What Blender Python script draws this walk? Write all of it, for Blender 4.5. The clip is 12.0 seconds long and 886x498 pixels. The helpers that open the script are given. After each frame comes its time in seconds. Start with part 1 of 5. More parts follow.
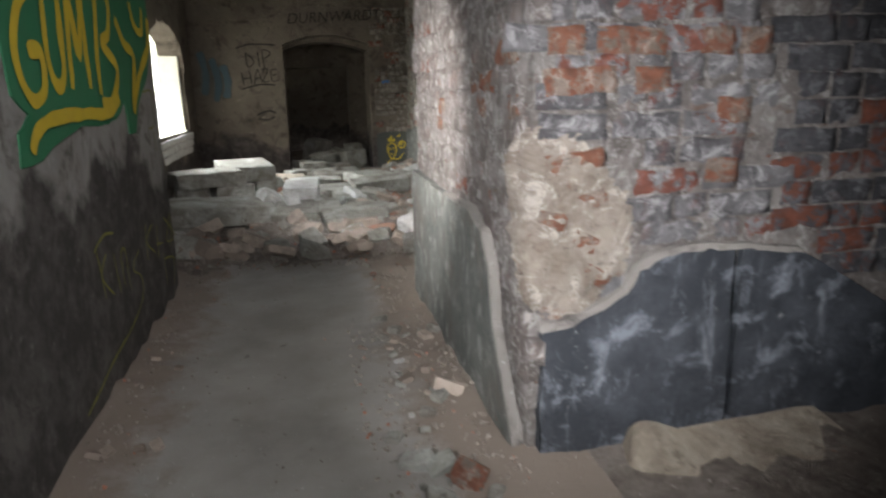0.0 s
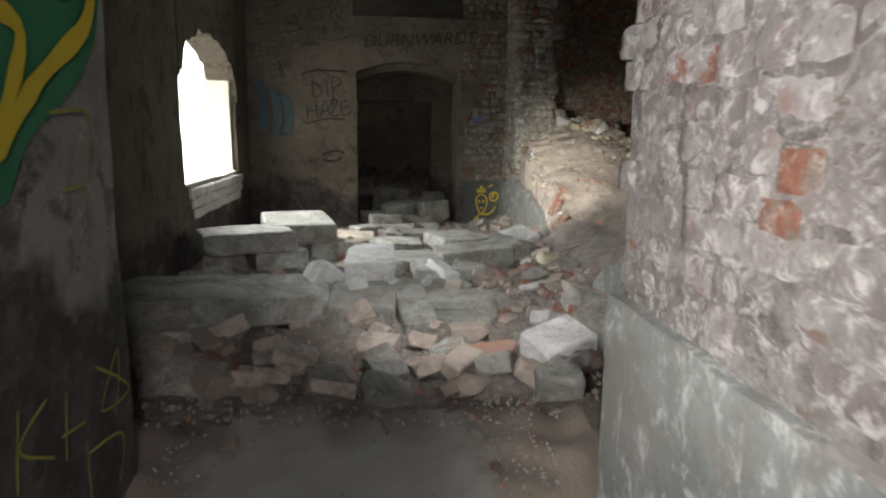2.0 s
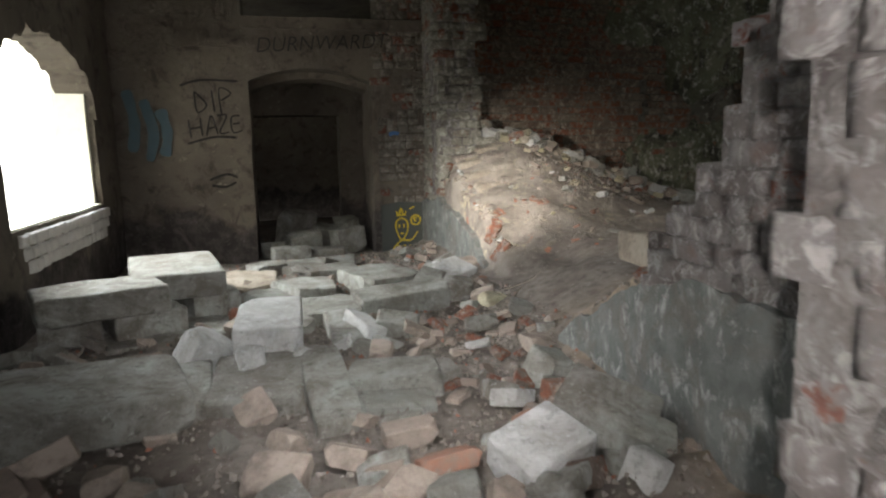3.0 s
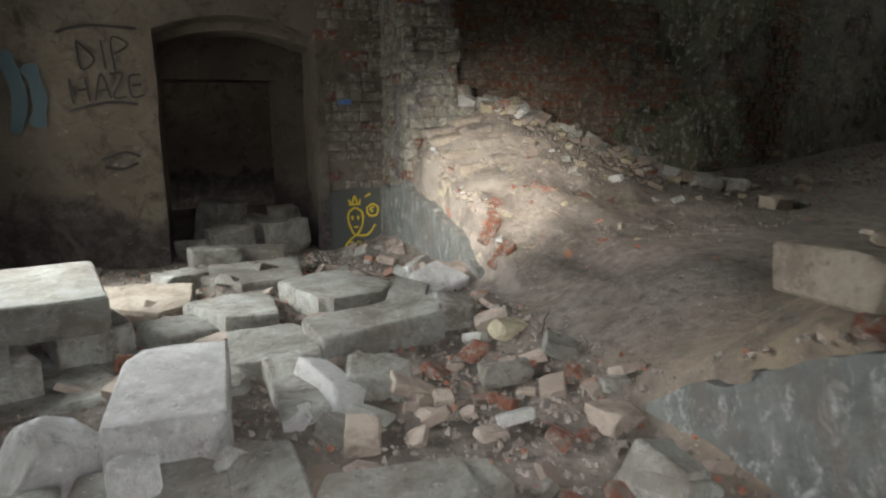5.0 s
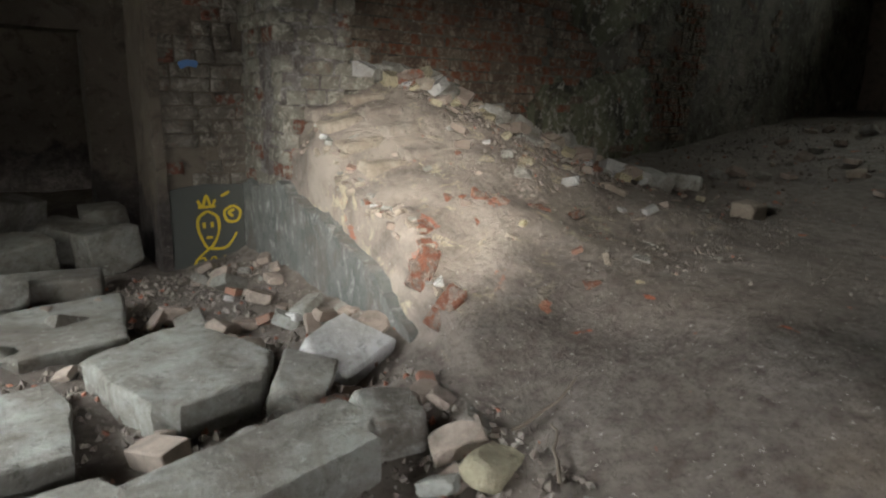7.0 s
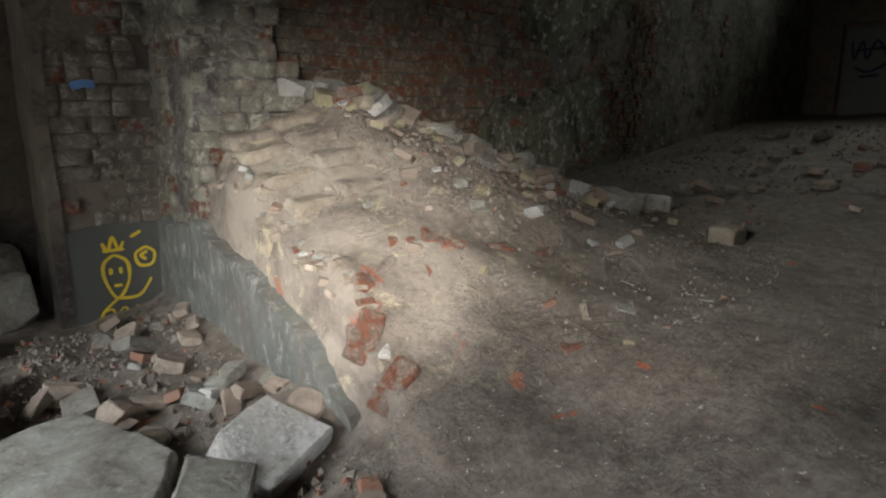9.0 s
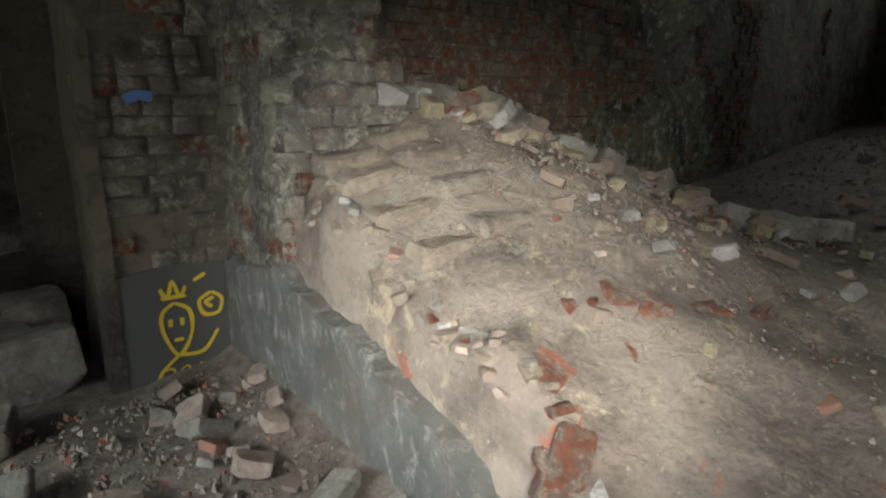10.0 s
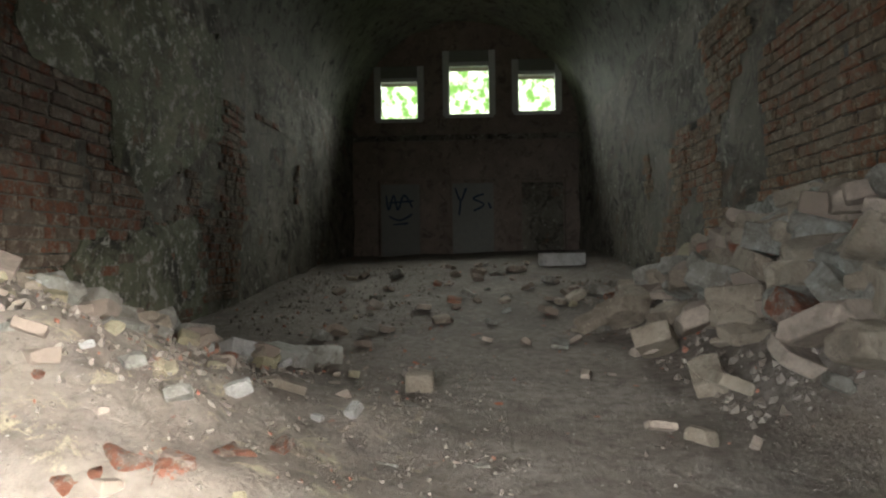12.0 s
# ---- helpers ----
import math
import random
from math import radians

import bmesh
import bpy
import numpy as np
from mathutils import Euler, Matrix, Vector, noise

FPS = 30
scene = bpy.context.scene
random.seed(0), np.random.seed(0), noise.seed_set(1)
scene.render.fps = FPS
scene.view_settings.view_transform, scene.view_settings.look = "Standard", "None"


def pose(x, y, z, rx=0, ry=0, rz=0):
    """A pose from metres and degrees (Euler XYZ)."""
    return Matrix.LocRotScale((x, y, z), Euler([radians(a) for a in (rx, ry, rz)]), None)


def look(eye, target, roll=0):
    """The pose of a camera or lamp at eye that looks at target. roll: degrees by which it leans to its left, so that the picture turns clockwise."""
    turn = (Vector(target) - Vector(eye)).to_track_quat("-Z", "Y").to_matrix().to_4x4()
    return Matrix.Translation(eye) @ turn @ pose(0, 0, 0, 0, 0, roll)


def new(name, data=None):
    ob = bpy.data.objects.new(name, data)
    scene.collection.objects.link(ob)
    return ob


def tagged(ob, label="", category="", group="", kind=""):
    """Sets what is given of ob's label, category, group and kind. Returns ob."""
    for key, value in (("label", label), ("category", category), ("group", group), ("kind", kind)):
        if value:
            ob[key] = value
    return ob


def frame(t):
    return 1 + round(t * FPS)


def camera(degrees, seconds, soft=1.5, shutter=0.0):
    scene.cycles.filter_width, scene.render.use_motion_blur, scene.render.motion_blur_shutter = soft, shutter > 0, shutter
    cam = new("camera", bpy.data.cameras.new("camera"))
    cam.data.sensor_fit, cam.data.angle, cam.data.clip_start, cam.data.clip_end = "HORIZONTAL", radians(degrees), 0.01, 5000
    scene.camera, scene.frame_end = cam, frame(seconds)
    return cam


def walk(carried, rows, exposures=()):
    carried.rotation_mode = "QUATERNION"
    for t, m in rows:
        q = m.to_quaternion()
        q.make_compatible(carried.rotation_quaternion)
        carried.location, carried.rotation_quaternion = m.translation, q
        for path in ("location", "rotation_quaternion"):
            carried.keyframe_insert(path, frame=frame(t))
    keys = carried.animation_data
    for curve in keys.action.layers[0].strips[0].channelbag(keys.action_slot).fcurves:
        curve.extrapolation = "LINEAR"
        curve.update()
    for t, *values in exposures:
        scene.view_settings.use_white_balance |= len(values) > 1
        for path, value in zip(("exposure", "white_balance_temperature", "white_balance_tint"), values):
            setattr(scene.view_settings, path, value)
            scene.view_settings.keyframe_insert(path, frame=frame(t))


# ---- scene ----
cam = camera(68.7, 12.0, soft=2.2, shutter=0.28)
PATH = [
    (0, (0.085, 0.2, 1.272), (0.489, 2.102, 0.803), -1.1),
    (0.2, (0.055, 0.38, 1.3), (0.383, 2.303, 0.857), -1.0),
    (0.5, (0.038, 0.745, 1.285), (0.342, 2.684, 0.903), 0.5),
    (1, (-0.055, 1.237, 1.285), (0.385, 3.146, 0.88), 1.7),
    (1.5, (-0.01, 1.832, 1.255), (0.31, 3.768, 0.869), 0.9),
    (2, (0.054, 2.415, 1.261), (0.276, 4.372, 0.914), 0.7),
    (2.5, (0.084, 2.96, 1.292), (0.534, 4.88, 0.957), 0.2),
    (3, (0.142, 3.519, 1.288), (0.626, 5.435, 0.98), -1.0),
    (3.2, (0.17, 3.73, 1.295), (0.629, 5.651, 0.982), -1.2),
    (4.8, (0.187, 4.852, 1.206), (0.937, 6.674, 0.866), 0.6),
    (5, (0.205, 5.011, 1.2), (0.884, 6.857, 0.838), -0.6),
    (5.5, (0.262, 5.471, 1.195), (0.989, 7.308, 0.884), 1.2),
    (6, (0.4, 5.9, 1.165), (1.299, 7.655, 0.83), 1.5),
    (6.5, (0.53, 6.235, 1.21), (1.544, 7.89, 0.729), 0.4),
    (7, (0.51, 6.48, 1.285), (1.571, 8.113, 0.827), 1.1),
    (7.5, (0.37, 6.74, 1.36), (1.535, 8.319, 0.975), 0.9),
    (7.7, (0.375, 6.765, 1.37), (1.582, 8.322, 1.025), 1.0),
    (9.3, (0.895, 7.06, 1.33), (2.047, 8.631, 0.879), -1.0),
    (9.5, (0.9, 7.3, 1.318), (2.02, 8.9, 0.879), -1.7),
    (10, (0.95, 7.84, 1.345), (2.04, 9.468, 0.945), -1.2),
    (10.2, (0.97, 7.9, 1.34), (2.476, 9.207, 1.145), 0.2),
    (10.5, (0.995, 7.93, 1.335), (2.865, 8.645, 1.165), 0.3),
    (11, (0.99, 7.935, 1.34), (2.948, 8.327, 1.228), -0.8),
    (11.5, (1.0, 7.945, 1.335), (2.957, 8.354, 1.28), -1.5),
    (12, (1.02, 7.95, 1.33), (2.966, 8.411, 1.327), -0.7),
]
EXPOSURES = [(0, 0.0), (3, 0.05), (5, 0.15), (6, 0.0), (7.5, -0.05), (9.5, 0.0), (10, -0.05), (10.5, -0.3), (11, 0.55), (12, 1.05)]
walk(cam, [(t, look(eye, target, roll)) for t, eye, target, roll in PATH], EXPOSURES)

# ---- world and light ----
world = bpy.data.worlds.new("sky")
scene.world = world
world.use_nodes = True
wn = world.node_tree.nodes
sky = wn.new("ShaderNodeTexSky")
sky.sky_type, sky.sun_disc = "NISHITA", False
sky.sun_elevation, sky.sun_rotation = radians(42), radians(-70)
world.node_tree.links.new(sky.outputs[0], wn["Background"].inputs[0])
wn["Background"].inputs[1].default_value = 0.12


def area_lamp(name, eye, target, w, h, watts, colour=(1, 1, 1)):
    d = bpy.data.lights.new(name, "AREA")
    d.shape, d.size, d.size_y, d.energy, d.color = "RECTANGLE", w, h, watts, colour
    ob = new(name, d)
    ob.matrix_world = look(eye, target)
    return ob


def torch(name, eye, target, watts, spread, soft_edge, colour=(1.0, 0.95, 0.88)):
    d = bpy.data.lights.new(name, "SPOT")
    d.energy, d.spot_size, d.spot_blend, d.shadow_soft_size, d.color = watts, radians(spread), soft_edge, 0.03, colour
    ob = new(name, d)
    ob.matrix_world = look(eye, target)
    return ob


# hall frame: u runs along the hall from its broken end, v across it from the far long wall
HALL = radians(10.5)
HU, HV, HO = Vector((math.cos(HALL), math.sin(HALL), 0)), Vector((math.sin(HALL), -math.cos(HALL), 0)), Vector((2.4, 11.12, 0))
HALL_LONG, HALL_WIDE, SPRING, RADIUS = 13.3, 5.3, 4.05, 2.65
# heap frame: along and across the ridge of earth on the stump of the dividing wall
HEAP = radians(13.5)
EU, EV, EO = Vector((math.cos(HEAP), math.sin(HEAP), 0)), Vector((math.sin(HEAP), -math.cos(HEAP), 0)), Vector((2.4, 10.71, 0))


def hall(u, v, z=0.0):
    return HO + HU * u + HV * v + Vector((0, 0, z))


def heap(u, v):
    return EO + EU * u + EV * v


window_light = area_lamp("window_daylight", (-1.86, 9.25, 1.55), (0.3, 8.3, -0.4), 2.1, 1.3, 108, (0.92, 0.97, 1.0))
window_light.data.spread = radians(112)
for v in (1.1, 2.77, 4.35):
    end_light = area_lamp("end_window_daylight", hall(HALL_LONG + 0.4, v, 4.95), hall(3, v * 0.6 + 1.1, 0.8), 0.85, 0.9, 15, (0.96, 1.0, 0.9))
    end_light.data.spread = radians(62)
# fill lamp added inside the closed entrance room to brighten the left wall
entrance_fill_lamp = area_lamp("entrance_fill", (1.0, -1.6, 2.7), (-0.75, 2.2, 1.0), 0.9, 0.9, 36, (0.97, 0.97, 1.0))
entrance_fill_lamp.data.spread = radians(78)
# five fixed, always-lit spots added along the walk, standing in for one carried torch
torch("torch_standin_start", (-0.3, 0.3, 1.36), (0.86, 2.15, 0.9), 620, 57, 1.0, (0.97, 0.97, 1.0))
torch("torch_standin_passage", (-0.42, 2.8, 1.42), (0.8, 3.8, 1.1), 390, 76, 1.0, (1.0, 0.975, 0.97))
torch("torch_standin_room", (0.3, 4.7, 1.4), (0.75, 7.1, 0.1), 230, 80, 1.0, (0.98, 0.98, 1.0))
torch("torch_standin_end", (0.85, 7.25, 1.48), (2.2, 9.45, 0.88), 640, 45, 1.0)
torch("torch_standin_hall", (1.0, 7.8, 1.5), (4.6, 8.6, 0.45), 150, 52, 1.0)


# ---- materials ----
def mat(name, rough=0.9):
    m = bpy.data.materials.new(name)
    m.use_nodes = True
    n = m.node_tree.nodes
    n["Principled BSDF"].inputs["Roughness"].default_value = rough
    n["Principled BSDF"].inputs["Specular IOR Level"].default_value = 0.25
    return m, m.node_tree


class Graph:
    """Small helper to write node trees briefly."""

    def __init__(self, name, rough=0.9):
        self.m, self.t = mat(name, rough)
        self.out = self.t.nodes["Principled BSDF"]
        self.pos = self.t.nodes.new("ShaderNodeNewGeometry").outputs["Position"]

    def link(self, a, b):
        self.t.links.new(a, b)

    def noise(self, scale, detail=6.0, rough=0.6, warp=0.0, stretch=None):
        n = self.t.nodes.new("ShaderNodeTexNoise")
        n.inputs["Scale"].default_value, n.inputs["Detail"].default_value = scale, detail
        n.inputs["Roughness"].default_value, n.inputs["Distortion"].default_value = rough, warp
        src = self.pos
        if stretch:
            mp = self.t.nodes.new("ShaderNodeVectorMath")
            mp.operation = "MULTIPLY"
            mp.inputs[1].default_value = stretch
            self.link(self.pos, mp.inputs[0])
            src = mp.outputs[0]
        self.link(src, n.inputs["Vector"])
        return n.outputs["Fac"]

    def voronoi(self, scale, feature="F1"):
        n = self.t.nodes.new("ShaderNodeTexVoronoi")
        n.inputs["Scale"].default_value, n.feature = scale, feature
        self.link(self.pos, n.inputs["Vector"])
        return n.outputs["Distance"]

    def axis(self, i):
        s = self.t.nodes.new("ShaderNodeSeparateXYZ")
        self.link(self.pos, s.inputs[0])
        return s.outputs[i]

    def random(self):
        return self.t.nodes.new("ShaderNodeObjectInfo").outputs["Random"]

    def island(self):
        return self.t.nodes.new("ShaderNodeNewGeometry").outputs["Random Per Island"]

    def ramp(self, fac, lo, hi, a=0.0, b=1.0):
        r = self.t.nodes.new("ShaderNodeMapRange")
        r.inputs["From Min"].default_value, r.inputs["From Max"].default_value = lo, hi
        r.inputs["To Min"].default_value, r.inputs["To Max"].default_value = a, b
        self.link(fac, r.inputs["Value"])
        return r.outputs[0]

    def math(self, op, a, b):
        n = self.t.nodes.new("ShaderNodeMath")
        n.operation = op
        for i, v in enumerate((a, b)):
            if isinstance(v, (int, float)):
                n.inputs[i].default_value = v
            else:
                self.link(v, n.inputs[i])
        return n.outputs[0]

    def mix(self, fac, a, b):
        n = self.t.nodes.new("ShaderNodeMix")
        n.data_type = "RGBA"
        for i, v in ((0, fac), (6, a), (7, b)):
            if isinstance(v, tuple):
                n.inputs[i].default_value = (*v, 1)
            elif isinstance(v, (int, float)):
                n.inputs[i].default_value = v
            else:
                self.link(v, n.inputs[i])
        return n.outputs[2]

    def done(self, colour, bump=None, strength=0.4, depth=0.02, rough=None):
        self.link(colour, self.out.inputs["Base Color"])
        if rough is not None:
            self.link(rough, self.out.inputs["Roughness"])
        if bump is not None:
            b = self.t.nodes.new("ShaderNodeBump")
            b.inputs["Strength"].default_value, b.inputs["Distance"].default_value = strength, depth
            self.link(bump, b.inputs["Height"])
            self.link(b.outputs[0], self.out.inputs["Normal"])
        return self.m


def earth_material():
    g = Graph("earth", 0.95)
    c = g.mix(g.ramp(g.noise(1.3), 0.35, 0.65), (0.155, 0.13, 0.11), (0.24, 0.212, 0.185))
    c = g.mix(g.ramp(g.noise(0.8, 9, 0.75, 0.5), 0.5, 0.62, 0, 0.6), c, (0.09, 0.076, 0.066))
    c = g.mix(g.ramp(g.noise(14, 8), 0.42, 0.7), c, (0.105, 0.085, 0.07))
    c = g.mix(g.ramp(g.noise(45, 3), 0.66, 0.72), c, (0.5, 0.47, 0.42))
    c = g.mix(g.ramp(g.noise(6, 3), 0.69, 0.72), c, (0.34, 0.11, 0.06))
    sandy = g.math("MULTIPLY", g.math("MULTIPLY", g.ramp(g.axis(1), 7.3, 6.5), g.ramp(g.axis(1), 4.4, 5.0)), g.math("MULTIPLY", g.ramp(g.axis(0), 1.5, 1.8), g.ramp(g.axis(0), 4.2, 3.2)))
    c = g.mix(g.math("MULTIPLY", sandy, g.ramp(g.noise(4, 8, 0.7), 0.35, 0.6)), c, (0.36, 0.285, 0.2))
    heap = g.math("MULTIPLY", g.math("MULTIPLY", g.ramp(g.axis(1), 8.3, 8.8), g.ramp(g.axis(0), 1.84, 1.88)), g.ramp(g.axis(0), 4.3, 3.0))
    c = g.mix(g.math("MULTIPLY", heap, g.ramp(g.noise(2.6, 9, 0.7, 0.4), 0.4, 0.6, 0.1, 0.95)), c, (0.33, 0.285, 0.24))
    c = g.mix(g.math("MULTIPLY", heap, g.ramp(g.noise(6, 9, 0.75, 0.5), 0.56, 0.64)), c, (0.44, 0.385, 0.27))
    c = g.mix(g.math("MULTIPLY", heap, g.ramp(g.noise(4.3, 7, 0.7, 0.3), 0.64, 0.67, 0, 0.85)), c, (0.32, 0.12, 0.075))
    c = g.mix(g.math("MULTIPLY", heap, g.ramp(g.noise(11, 9, 0.75), 0.6, 0.68, 0, 0.8)), c, (0.12, 0.1, 0.085))
    return g.done(c, g.math("ADD", g.noise(30, 10, 0.7), g.noise(8, 8, 0.7)), 0.8, 0.04)


def floor_material():
    g = Graph("corridor_floor_screed", 0.8)
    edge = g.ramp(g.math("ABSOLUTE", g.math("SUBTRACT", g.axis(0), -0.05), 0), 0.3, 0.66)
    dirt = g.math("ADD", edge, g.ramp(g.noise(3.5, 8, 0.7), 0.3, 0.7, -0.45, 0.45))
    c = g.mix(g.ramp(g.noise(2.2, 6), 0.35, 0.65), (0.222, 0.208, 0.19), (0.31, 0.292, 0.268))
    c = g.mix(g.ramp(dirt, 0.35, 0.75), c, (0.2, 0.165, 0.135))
    c = g.mix(g.ramp(g.noise(60, 3), 0.68, 0.72), c, (0.5, 0.48, 0.45))
    c = g.mix(g.ramp(g.noise(9, 6), 0.66, 0.74), c, (0.1, 0.08, 0.07))
    return g.done(c, g.noise(40, 10, 0.7), 0.4, 0.02)


def plaster_material(name, base, light, dark, dado=None, dado_z=0.95, slant=0.0, soft=0.06):
    g = Graph(name, 0.9)
    c = g.mix(g.ramp(g.noise(1.6, 8, 0.65), 0.35, 0.65), base, light)
    c = g.mix(g.ramp(g.noise(5, 9, 0.7, 0.6), 0.52, 0.66), c, dark)
    c = g.mix(g.ramp(g.noise(11, 9, 0.78), 0.6, 0.66), c, tuple(min(0.5, k * 1.5 + 0.04) for k in light))
    if dado:
        z = g.math("ADD", g.axis(2), g.ramp(g.noise(1.8, 5), 0.3, 0.7, -0.22, 0.22))
        if slant:
            z = g.math("ADD", z, g.math("MULTIPLY", g.axis(1), slant))
        p = g.mix(g.ramp(g.noise(7, 8, 0.7), 0.45, 0.7), dado, tuple(min(1, k * 1.9 + 0.02) for k in dado))
        p = g.mix(g.ramp(g.noise(2.7, 10, 0.8, 0.8), 0.52, 0.62, 0, 0.7), p, tuple(k * 2.6 + 0.01 for k in dado))
        p = g.mix(g.ramp(g.noise(19, 9, 0.8), 0.58, 0.66, 0, 0.7), p, (0.25, 0.235, 0.215))
        c = g.mix(g.ramp(z, dado_z - soft, dado_z + soft), p, c)
    return g.done(c, g.math("ADD", g.noise(18, 12, 0.78), g.noise(5, 8, 0.7)), 0.9, 0.05)


def hall_plaster(name="damp_hall_plaster", a=(0.125, 0.115, 0.09), b=(0.22, 0.2, 0.165), fleck=0.565):
    g = Graph(name, 0.92)
    c = g.mix(g.ramp(g.noise(0.9, 9, 0.75), 0.42, 0.58), a, b)
    c = g.mix(g.ramp(g.noise(2.4, 10, 0.8, 0.9), 0.49, 0.6), c, (0.045, 0.041, 0.032))
    c = g.mix(g.ramp(g.noise(9, 9, 0.8), fleck, fleck + 0.06), c, (0.42, 0.4, 0.35))
    c = g.mix(g.ramp(g.noise(2.2, 7, 0.7, 0.5), 0.58, 0.68, 0, 0.8), c, (0.17, 0.095, 0.06))
    return g.done(c, g.math("ADD", g.noise(14, 12, 0.75), g.noise(4, 6)), 0.9, 0.06)


def lime_brick_material(name, red_share=0.14, lime=(0.40, 0.375, 0.355), grey=(0.235, 0.215, 0.205), red=(0.3, 0.115, 0.075), per_piece=True, bared=0.9):
    g = Graph(name, 0.92)
    rnd = g.random() if per_piece else g.island()
    tone = g.math("ADD", g.noise(4, 8, 0.7), g.ramp(rnd, 0, 1, -0.09, 0.09))
    c = g.mix(g.ramp(tone, 0.36, 0.64), grey, lime)
    c = g.mix(g.ramp(g.noise(2.6, 9, 0.75, 0.8), 0.46, 0.6, 0, 0.45), c, tuple(k * 0.5 for k in grey))
    c = g.mix(g.ramp(g.noise(13, 10, 0.8, 0.7), 0.5, 0.6), c, tuple(min(0.56, k * 1.45 + 0.02) for k in lime))
    c = g.mix(g.ramp(g.noise(34, 9, 0.8), 0.56, 0.66, 0, 0.8), c, tuple(k * 0.6 for k in grey))
    c = g.mix(g.ramp(g.noise(7, 8, 0.7), 0.56, 0.7, 0, 0.7), c, tuple(0.5 * (p + q) for p, q in zip(grey, red)))
    bare = g.math("ADD", g.ramp(rnd, 1 - red_share - 0.08, 1 - red_share, -0.25, 0.3), g.ramp(g.noise(14, 9, 0.75), 0.36, 0.66, 0.0, bared))
    redc = g.mix(g.ramp(g.noise(30, 8), 0.3, 0.7), red, tuple(k * 0.5 for k in red))
    c = g.mix(g.ramp(bare, 0.5 if bared < 0.5 else 0.6, 0.6 if bared < 0.5 else 0.8, 0, 0.9), c, redc)
    c = g.mix(g.ramp(g.noise(24, 8, 0.75), 0.58, 0.75), c, (0.09, 0.08, 0.075))
    return g.done(c, g.math("ADD", g.noise(50, 10, 0.8), g.noise(14, 9, 0.75)), 1.0, 0.05)


def crust_material():
    g = Graph("lime_crust", 0.93)
    c = g.mix(g.ramp(g.noise(5, 10, 0.78, 0.6), 0.38, 0.62), (0.12, 0.1, 0.092), (0.34, 0.315, 0.295))
    c = g.mix(g.ramp(g.noise(17, 10, 0.8, 0.8), 0.5, 0.6), c, (0.5, 0.475, 0.45))
    c = g.mix(g.ramp(g.noise(2.2, 9, 0.75, 0.5), 0.5, 0.62, 0, 0.7), c, (0.15, 0.12, 0.105))
    c = g.mix(g.ramp(g.noise(9, 9, 0.75, 0.4, (1, 1, 2.4)), 0.58, 0.66, 0, 0.8), c, (0.2, 0.115, 0.085))
    c = g.mix(g.ramp(g.noise(38, 9, 0.8), 0.57, 0.66, 0, 0.85), c, (0.06, 0.052, 0.048))
    return g.done(c, g.math("ADD", g.noise(55, 12, 0.82), g.noise(16, 10, 0.78)), 1.0, 0.06)


def dado_material():
    g = Graph("dado_paint", 0.6)
    c = g.mix(g.ramp(g.noise(5, 8, 0.7), 0.4, 0.65), (0.105, 0.112, 0.103), (0.185, 0.192, 0.177))
    c = g.mix(g.ramp(g.noise(12, 10, 0.8, 0.5, (1, 1, 0.6)), 0.52, 0.62, 0, 0.85), c, (0.38, 0.385, 0.36))
    c = g.mix(g.ramp(g.noise(3.2, 9, 0.75, 0.8), 0.5, 0.6, 0, 0.85), c, (0.135, 0.12, 0.104))
    c = g.mix(g.ramp(g.noise(20, 8), 0.62, 0.75), c, (0.085, 0.09, 0.09))
    return g.done(c, g.math("ADD", g.noise(35, 10, 0.75), g.noise(8, 8, 0.7)), 0.8, 0.03)


def dark_dado_material():
    g = Graph("dark_blue_grey_paint", 0.55)
    c = g.mix(g.ramp(g.noise(4, 8, 0.7), 0.42, 0.7), (0.024, 0.027, 0.032), (0.058, 0.064, 0.074))
    c = g.mix(g.ramp(g.noise(6, 9, 0.75, 0.5), 0.54, 0.66, 0, 0.75), c, (0.17, 0.185, 0.21))
    c = g.mix(g.ramp(g.noise(8, 8, 0.7, 0.3, (1, 1, 0.25)), 0.58, 0.72, 0, 0.6), c, (0.25, 0.27, 0.3))
    c = g.mix(g.ramp(g.noise(22, 8, 0.75), 0.62, 0.7), c, (0.24, 0.245, 0.25))
    return g.done(c, g.math("ADD", g.noise(30, 10, 0.7), g.noise(7, 6)), 0.6, 0.02)


def stone_material(name="pale_block_stone", a=(0.27, 0.272, 0.243), b=(0.4, 0.402, 0.365), dusty=(0.17, 0.15, 0.125)):
    g = Graph(name, 0.92)
    c = g.mix(g.random(), a, b)
    c = g.mix(g.ramp(g.noise(3.5, 9, 0.75, 0.5), 0.4, 0.62), c, dusty)
    c = g.mix(g.ramp(g.noise(1.7, 9, 0.75, 0.5), 0.5, 0.62, 0, 0.75), c, tuple(k * 0.8 for k in dusty))
    c = g.mix(g.ramp(g.noise(16, 9, 0.78), 0.54, 0.68, 0, 0.85), c, tuple(k * 0.5 for k in dusty))
    c = g.mix(g.ramp(g.noise(27, 9, 0.78), 0.58, 0.66, 0, 0.7), c, tuple(min(0.7, k * 1.25) for k in b))
    return g.done(c, g.math("ADD", g.noise(40, 12, 0.75), g.noise(9, 9, 0.75)), 0.9, 0.03)


